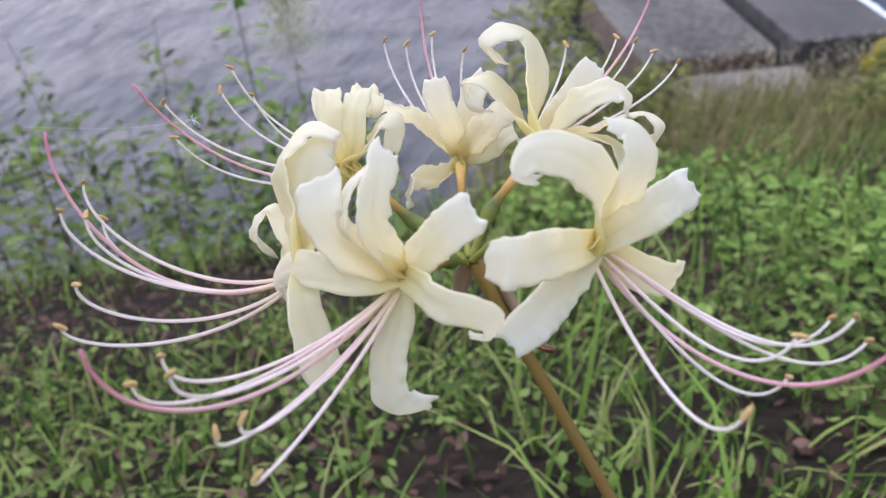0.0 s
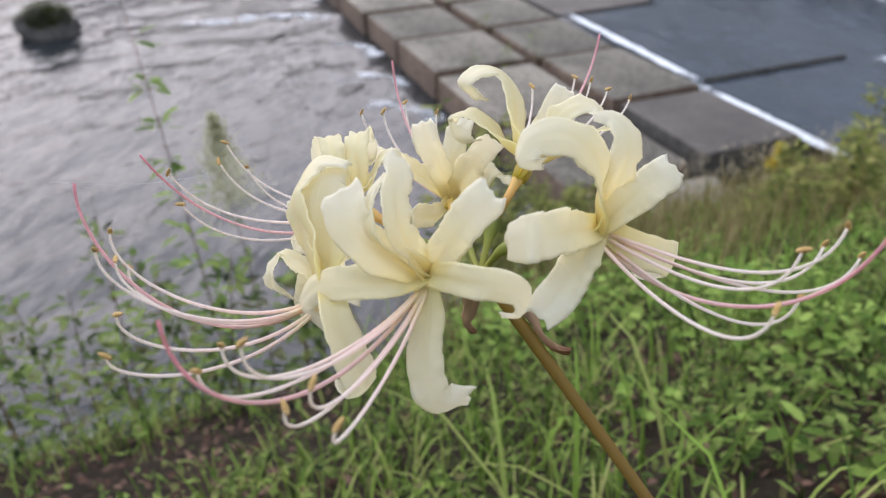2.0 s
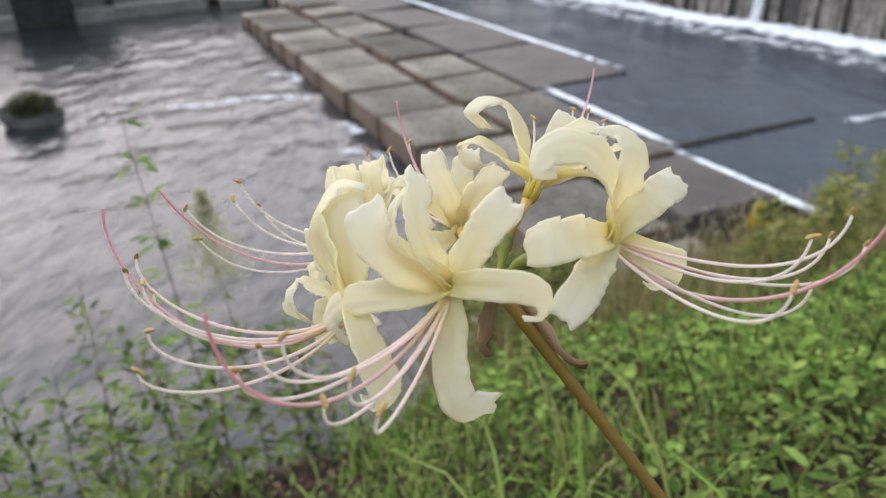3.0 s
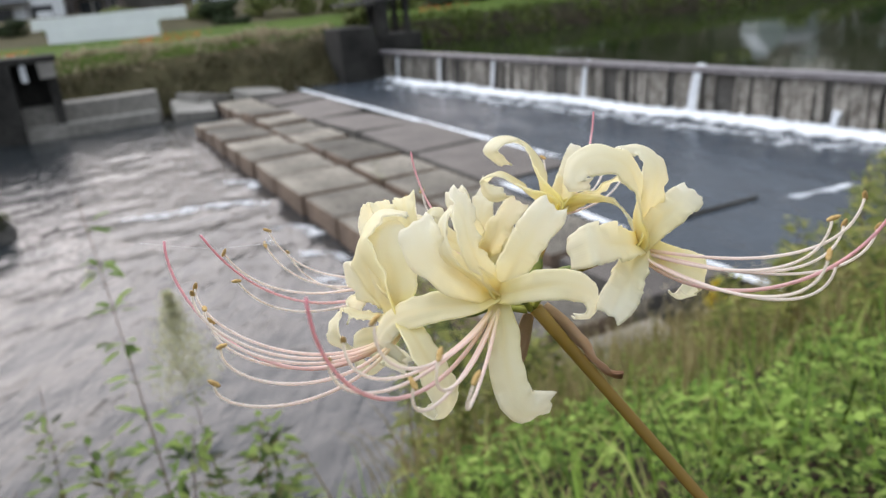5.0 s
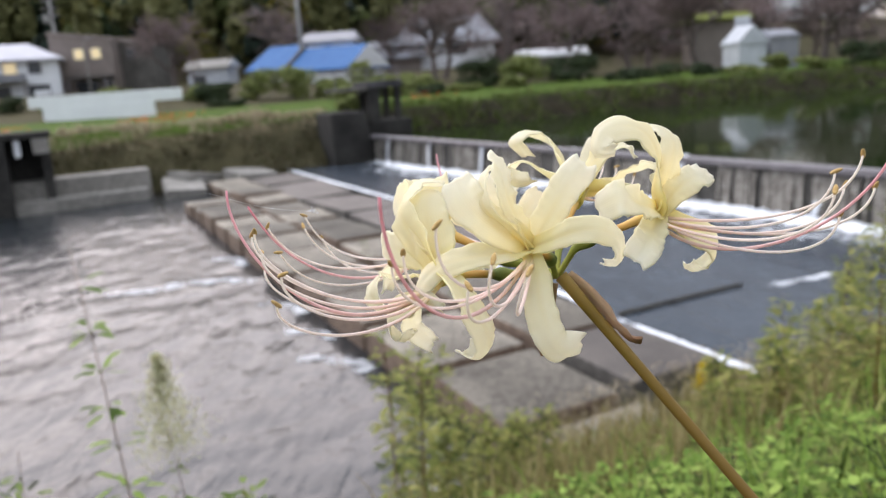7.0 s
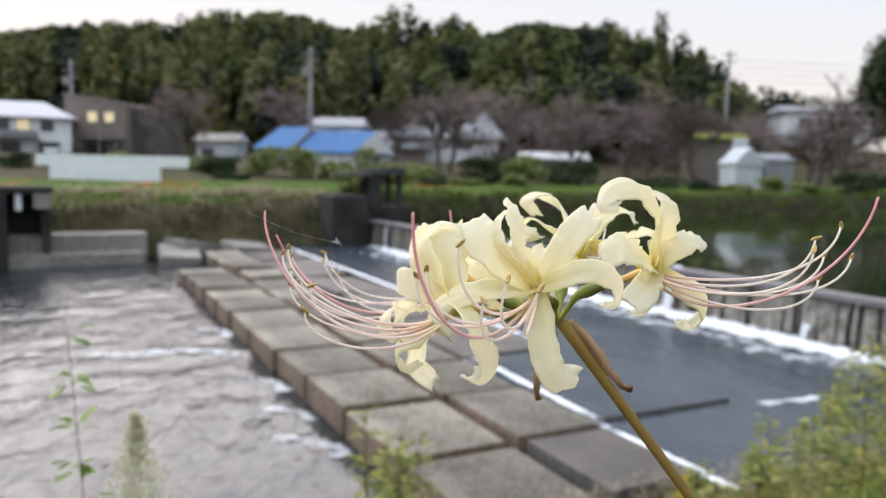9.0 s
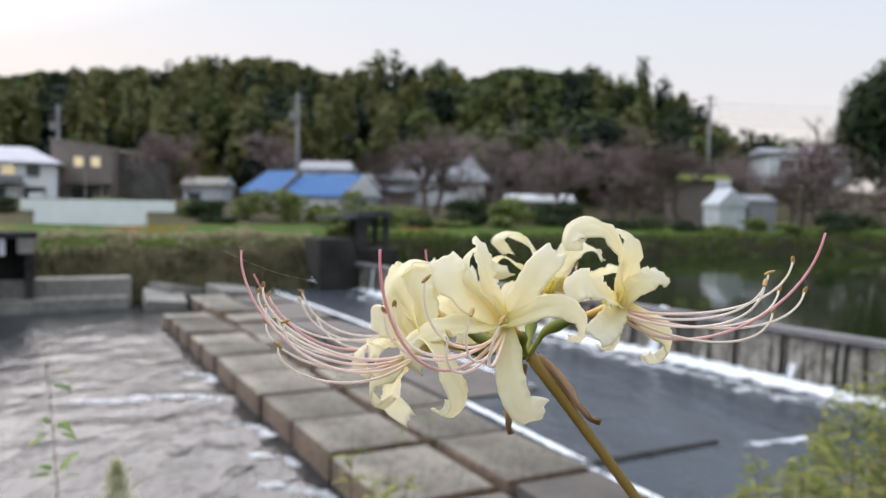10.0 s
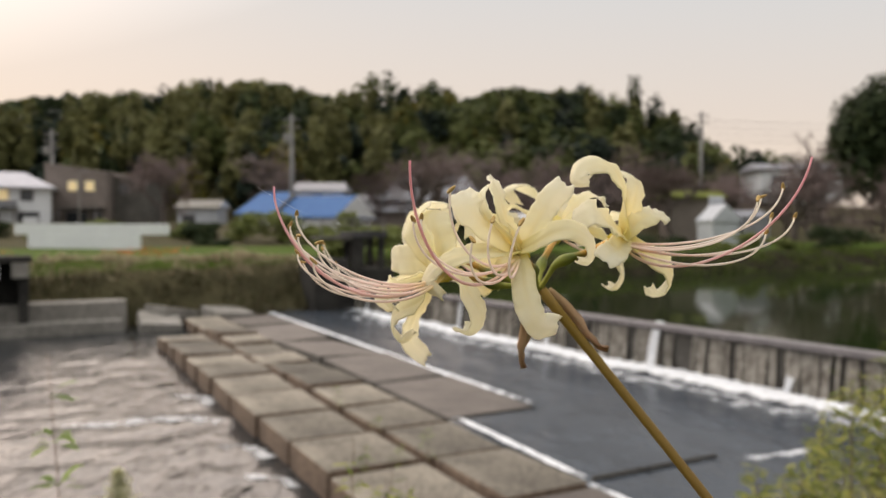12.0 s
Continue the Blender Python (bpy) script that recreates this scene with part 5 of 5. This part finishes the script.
def tepal(base, axis, width, edge, points, seed, owner):
    """One strap-shaped petal along a bent midline, crisped at its edges; edge: the way across it, or degrees of lean from square to its bend."""
    rr = random.Random(seed)
    rows, cols = 40, 13
    line = spline([base - axis * 0.004, base + axis * 0.003, *points], rows)
    tans = [(line[min(k + 1, rows - 1)] - line[max(k - 1, 0)]).normalized() for k in range(rows)]
    lean = 0.0
    if edge and not isinstance(edge, tuple):
        lean = radians(edge)
    if isinstance(edge, tuple):
        w = Vector(edge).normalized()
    else:
        flat = np.array([[*p] for p in line])
        _, size, ways = np.linalg.svd(flat - flat.mean(0))
        w = Vector(ways[2]) if size[1] > 0.10 * size[0] else axis.cross(points[-1] - base).normalized()
        w = w if w.y > 0 else -w
    curled = len(points) > 4 and not isinstance(edge, tuple)
    taper = 0.45 if curled else 0.0
    width *= 1.12 if curled else 0.97
    foot, swell = (0.55, 0.4) if curled else (0.4, 0.6)  # narrowest at the throat, full width at this share of the length
    arch = 0.22 if len(points) > 4 else 0.0  # margins folded back over a recurved petal
    ph = rr.uniform(0, 50)
    horns = rr.uniform(0.0005, 0.0042), rr.uniform(-0.001, 0.002)
    horns = horns if rr.random() < 0.5 else horns[::-1]
    mid = int(rows * 0.6)
    sides = [None] * rows
    for way in (range(mid, rows), range(mid, -1, -1)):
        q = w
        for k in way:
            q = (q - tans[k] * q.dot(tans[k])).normalized()
            sides[k] = q
    if lean:
        # the outer face of a recurved strap leans forwards
        out = sum((tans[k].cross(sides[k]).dot(tans[k - 1] - tans[k + 1]) for k in range(1, rows - 1)))
        for k in range(rows):
            sides[k] = Matrix.Rotation(math.copysign(lean, out) * smooth(0.1, 0.45, k / rows), 3, tans[k]) @ sides[k]
    up = 1 if sides[rows // 3].cross(tans[rows // 3]).dot(axis) > 0 else -1
    verts, faces, uvs = [], [], []
    for k in range(rows):
        t = k / (rows - 1)
        tan, w = tans[k], sides[k]
        nrm = w.cross(tan) * up
        half = width * MM * 0.5 * (foot + (1 - foot) * math.sin(min(t / swell, 1) * math.pi / 2) ** 1.2) * (1 - 0.30 * max(0, (t - 0.86) / 0.14) ** 2.2) * (1 - taper * smooth(0.62, 1.0, t))
        grow = smooth(0.08, 0.45, t)
        for j in range(cols):
            a = 2 * j / (cols - 1) - 1
            rim = a * a * grow
            side = 3.0 if a < 0 else 9.0
            wave = 1.4 * noise.noise((t * 7.0, side, ph)) + 0.85 * noise.noise((t * 17.0, side, ph + 7))
            lift = rim * wave * (0.0015 if curled else 0.0026) + 0.0019 * abs(a) ** 1.8 * (1 - 1.7 * t) - 0.0005 * math.exp(-(a / 0.16) ** 2) * (1 - 0.5 * t)
            lift += 0.0009 * noise.noise((t * 4.5, a * 1.6, ph + 3)) * grow
            lift -= arch * half * a * a * smooth(0.4, 0.8, t)
            rip = 1 + 0.14 * rim * noise.noise((t * 10.0, side + 20, ph)) + 0.05 * rim * noise.noise((t * 24.0, side + 40, ph))
            notch = horns[a > 0] * abs(a) ** 2.4 * smooth(0.82, 1, t) + 0.0007 * noise.noise((a * 1.6, 1, ph)) * smooth(0.9, 1, t) + 0.0008 * math.exp(-(a / 0.22) ** 2) * smooth(0.9, 1, t)
            verts.append(line[k] + w * (a * half * rip) + nrm * lift + tan * notch)
            uvs.append(((a + 1) / 2, t))
    for k in range(rows - 1):
        for j in range(cols - 1):
            q = k * cols + j
            faces.append((q, q + 1, q + cols + 1, q + cols))
    ob = mesh_object("tepal", verts, faces, M_TEPAL, owner, uvs=uvs)
    solid(ob, 0.0007)


def filament(base, p1, p2, tip, name, mat, owner, radius):
    """A long thread that sags from the throat and turns up to its tip."""
    path = []
    for k in range(31):
        t = k / 30
        path.append(base * (1 - t) ** 3 + p1 * 3 * t * (1 - t) ** 2 + p2 * 3 * t * t * (1 - t) + tip * t ** 3)
    v, f, uv = tube_data(path, [radius * (1.2 - 0.5 * k / 30) for k in range(31)], 8)
    mesh_object(name, v, f, mat, owner, uvs=uv)
    return (path[-1] - path[-3]).normalized()


def anther(tip, way, seed, owner):
    rr = random.Random(seed)
    bm = bmesh.new()
    bmesh.ops.create_uvsphere(bm, u_segments=12, v_segments=8, radius=1)
    for v in bm.verts:
        groove = 1 - 0.28 * math.exp(-(v.co.x / 0.25) ** 2) * (v.co.y > 0)
        v.co = Vector((v.co.x * 0.00095, v.co.y * 0.00085 * groove, v.co.z * 0.0024 + 0.0004 * v.co.z ** 2))
    for fc in bm.faces:
        fc.smooth = True
    ob = part("anther", bm, M_ANTHER, owner)
    side = way.cross(Vector((rr.uniform(-1, 1), rr.uniform(-1, 1), rr.uniform(-0.3, 0.3)))).normalized()
    lie = (side * 0.8 + way * rr.uniform(0.3, 0.9)).normalized()
    ob.matrix_local = Matrix.Translation(tip) @ lie.to_track_quat("Z", "Y").to_matrix().to_4x4()


count = [0]


def floret(ovary, throat, tepals, sag, anthers, pistil, rise=7):
    """One flower of the head; places in millimetres from the top of the stem."""
    count[0] += 1
    o, t = at_hub(ovary), at_hub(throat)
    axis = (t - o).normalized()
    start = Vector((o.x, o.y, o.z)).normalized() * 0.002
    line = spline([start, o * 0.55 + Vector((0, 0, 0.001)), o, o.lerp(t, 0.45), t], 26)
    radii = []
    for k in range(26):
        s_ = k / 25
        r = 0.0014 + 0.0019 * math.exp(-((s_ - 0.42) / 0.11) ** 2) + 0.0004 * smooth(0.5, 0.7, s_) + 0.0009 * smooth(0.75, 1.0, s_)
        radii.append(r)
    v, f, uv = tube_data(line, radii, 12)
    owner = mesh_object("floret", v, f, M_TUBE, lily, "single flower on a green pedicel", uvs=uv)
    for k, (width, edge, *pts) in enumerate(tepals):
        tepal(t, axis, width, edge, [at_hub(p) for p in pts], 100 * count[0] + k, owner)
    p1, p2, end = at_hub(sag[0]), at_hub(sag[1]), at_hub(pistil)
    for k, p in enumerate(anthers):
        off = at_hub(p) - end
        way = filament(t, t + (p1 - t) * 0.75 + off * 0.33 + Vector((0, 0, rise * MM)), (p2 + off * 0.74).lerp(at_hub(p), 0.28), at_hub(p), "filament", M_FILAMENT, owner, 0.00066)
        anther(at_hub(p), way, 100 * count[0] + k, owner)
    filament(t, p1, p2, end, "style", M_STYLE, owner, 0.00074)


def bract(points):
    pts = [at_hub(p) for p in points]
    line = spline(pts, 18)
    verts, faces, uvs = [], [], []
    w = (pts[-1] - pts[0]).cross(Vector((0.3, 1, 0.2))).normalized()
    for k, p in enumerate(line):
        t = k / 17
        tan = (line[min(k + 1, 17)] - line[max(k - 1, 0)]).normalized()
        w = (Matrix.Rotation(0.06, 3, tan) @ (w - tan * w.dot(tan))).normalized()
        nrm = w.cross(tan)
        half = 0.0036 * math.sin(math.pi * min(0.12 + t * 0.9, 1)) ** 0.8 + 0.0003
        for j in range(7):
            a = 2 * j / 6 - 1
            verts.append(p + w * a * half + nrm * (0.0026 * a * a - 0.0008 * math.sin(9 * a + 6 * t) + 0.0016 * noise.noise((a * 2.0, t * 7.0, 5))))
            uvs.append(((a + 1) / 2, t))
    for k in range(17):
        for j in range(6):
            q = k * 7 + j
            faces.append((q, q + 1, q + 8, q + 7))
    ob = mesh_object("bract", verts, faces, M_BRACT, lily, "shrivelled brown papery bract", uvs=uvs)
    solid(ob, 0.0004)


stem_len = 0.66
line = spline([Vector((0.002, 0, 0.001)), STEM_WAY * 0.2 + Vector((0.0025, 0, 0)), STEM_WAY * 0.42 + Vector((0, 0, -0.01)), STEM_WAY * stem_len + Vector((0, 0, -0.04))], 40)
v, f, uv = tube_data(line, [0.0024 + 0.0007 * math.exp(-k / 1.5) + 0.0006 * k / 39 for k in range(40)], 16)
mesh_object("stem", v, f, M_STEM, lily, "smooth brown-green leafless stem", uvs=uv)

floret((-5, -16, 14), (-13, -33, 22), [
    (14, (10, -5, -4.4), (-7, -35, 35), (0, -38, 47), (8, -38, 57)),
    (9.5, 20, (-6, -44, 28), (1, -53, 33), (10, -56, 34), (19, -52, 28), (19, -51, 19), (13, -52, 19)),
    (13, (11, 4.3, 4.6), (-13, -46, 14), (-13, -57, 5), (-10, -64, -5), (-5, -63, -11), (2, -59, -11)),
    (11, 25, (-25, -41, 23), (-40, -41, 22), (-54, -37, 17), (-61, -38, 8), (-53, -41, 1)),
    (12, (7.4, 6.9, -4.5), (-18, -38, 33), (-23, -38, 45), (-24, -31, 53), (-24, -20, 59)),
    (6, None, (-19, -39, 28), (-27, -41, 36), (-33, -41, 44), (-33, -33, 53), (-29, -27, 57)),
    (16, (14, 4, 1.7), (-22, -40, 30), (-32, -42, 37), (-39, -40, 45), (-43, -32, 53)),
], ((-42, -83, -11), (-66, -120, 26)), [(-61, -99, 39), (-49, -111, 50), (-64, -109, 38), (-32, -111, 38), (-40, -112, 30), (-22, -124, 37)], (-65, -118, 61), 14)
floret((-22, -3, 4), (-49, -30, 13), [
    (14, (9.7, 9.7, -0.6), (-46, -46, 14), (-40, -55, 5), (-34, -60, -5), (-36, -55, -15), (-43, -48, -15)),
    (12, 30, (-64, -10, -4), (-79, 4, -13), (-80, 6, -24), (-74, 6, -29), (-67, 3, -23)),
    (11, 30, (-73, -4, 6), (-81, 1, 6), (-85, -6, 0), (-79, -6, -9)),
    (17, (0.1, -0.2, 1), (-62, -14, 18), (-72, 0, 18), (-81, 14, 17)),
    (15, 34, (-60, -20, 24), (-68, -12, 35), (-67, -5, 42), (-60, 1, 49), (-49, 0, 48)),
    (17, 42, (-54, -20, 26), (-57, -14, 36), (-56, -4, 44), (-51, 1, 43), (-52, -3, 37)),
], ((-91, -50, -23), (-135, -51, 29)), [(-128, -37, 36), (-121, -57, 41), (-122, -47, 31), (-124, -38, 22), (-108, -74, 28), (-108, -85, 20)], (-136, -37, 55), 12)
floret((-24, 7, 9), (-50, 14, 22), [
    (10, (0.9, 0.3, 0), (-57, 12, 32), (-60, 19, 42), (-65, 30, 45), (-70, 37, 36), (-70, 38, 26)),
    (10, (0.95, 0.1, 0), (-50, 16, 33), (-52, 23, 43), (-53, 35, 45), (-54, 44, 37), (-54, 46, 27)),
    (13, None, (-64, 20, 14), (-78, 22, 4), (-82, 20, -6)),
    (13, None, (-58, 30, 24), (-64, 46, 28), (-62, 56, 18)),
    (11, 30, (-46, 20, 30), (-44, 25, 37), (-40, 26, 41), (-36, 24, 38), (-36, 20, 30)),
    (12, (6.6, 0, 7), (-58, 20, 4), (-68, 28, -16), (-72, 38, -32), (-62, 42, -44)),
], ((-66, 42, -10), (-122, 32, -18)), [(-139, 29, 27), (-133, 23, 15), (-126, 52, 22), (-128, 67, 25), (-120, 68, 12)], (-145, 21, 39), 7)
floret((-10, 28, 3), (-19, 60, 0), [
    (12, None, (-23, 60, 16), (-28, 59, 28), (-31, 60, 40)),
    (14, None, (-14, 63, 11), (-8, 65, 21), (0, 66, 30)),
    (10, None, (-28, 62, 9), (-42, 63, 19), (-50, 54, 27), (-57, 48, 28)),
    (12, None, (-20, 66, 14), (-18, 72, 27), (-14, 80, 34)),
    (12, None, (-25, 52, -2), (-35, 42, 3), (-33, 28, 2)),
    (12, None, (-10, 66, 6), (-1, 74, 12), (4, 80, 2)),
], ((-26, 80, 2), (-52, 108, 10)), [(-75, 123, 19), (-62, 118, 22), (-53, 132, 22), (-35, 126, 19)], (-56, 122, 48), 7)
floret((4, 16, 15), (15, 31, 32), [
    (15, 40, (11, 43, 39), (10, 54, 46), (9, 63, 54), (3, 70, 60), (-6, 67, 63), (-13, 61, 58), (-7, 63, 50)),
    (13, 38, (7, 42, 38), (0, 49, 43), (-9, 52, 49), (-18, 54, 44), (-14, 45, 40), (-7, 42, 41)),
    (12, None, (20, 44, 39), (26, 55, 46), (31, 62, 56)),
    (11, 35, (22, 40, 43), (32, 42, 54), (42, 48, 54), (46, 46, 48)),
    (13, 30, (30, 46, 33), (44, 48, 31), (53, 40, 20), (55, 33, 8), (50, 32, -1), (46, 40, 0)),
    (11, 35, (30, 48, 34), (50, 56, 42), (60, 50, 42), (58, 52, 32)),
], ((20, 64, 28), (42, 104, 30)), [(36, 112, 44), (16, 98, 44), (53, 126, 33), (65, 132, 26), (44, 118, 40)], (47, 125, 61), 7)
floret((10, -5, 16), (41, -10, 29), [
    (16, (5, -9, -12), (32, -28, 38), (22, -41, 43), (13, -38, 39)),
    (14, (7, -6, -7), (38, -25, 25), (32, -40, 23), (25, -52, 20)),
    (13, 40, (43, -9, 40), (44, -12, 52), (39, -16, 63), (30, -19, 69), (20, -19, 67), (17, -22, 60), (23, -22, 59)),
    (12, 40, (47, -5, 38), (51, -4, 50), (53, -1, 60), (48, 5, 66), (41, 6, 67)),
    (14, (10, -2, -5), (51, -10, 38), (59, -3, 42), (66, 6, 43), (71, 13, 44)),
    (12, 25, (57, -8, 21), (70, -3, 14), (75, 8, 6), (72, 13, -2), (65, 8, -3), (61, 2, 2)),
], ((63, -7, -2), (103, -77, 24)), [(86, -82, 48), (102, -53, 33), (99, -54, 50), (112, -35, 41), (112, -48, 55), (121, -41, 41)], (118, -64, 68), 22)
bract([(5, 1, 1), (15, -3, -11), (26, -8, -24), (31, -8, -29), (37, -7, -31)])
bract([(-1, 6, -4), (-6, 8, -18), (-9, 15, -34), (-6, 22, -46)])

# a tuft of seed fluff on a strand of spider silk
fluff = thing("seed_fluff", tuple(HUB + at_hub((-111, 7, 37))), label="tiny white seed fluff caught on spider silk", category="seed")
R_FLUFF = random.Random(5)
vs, fs = [], []
for k in range(14):
    way = Vector((R_FLUFF.gauss(0, 1), R_FLUFF.gauss(0, 1), R_FLUFF.gauss(0, 1))).normalized()
    path = spline([Vector((0, 0, 0)), way * 0.0012 + Vector((0, 0, 0.0004)), way * R_FLUFF.uniform(0.0018, 0.0030)], 5)
    v, f, _ = tube_data(path, 0.00009, 4)
    fs += [tuple(i + len(vs) for i in face) for face in f]
    vs += v
mesh_object("tuft", vs, fs, M_FOAM, fluff, "white hairs")["kind"] = "stuff"
v, f, _ = tube_data(spline([at_hub((-34, -44, 18)), at_hub((-17, -22, 7)), Vector((0, 0, 0))], 12), 0.00004, 4)
mesh_object("silk_strand", v, f, M_FOAM, fluff)
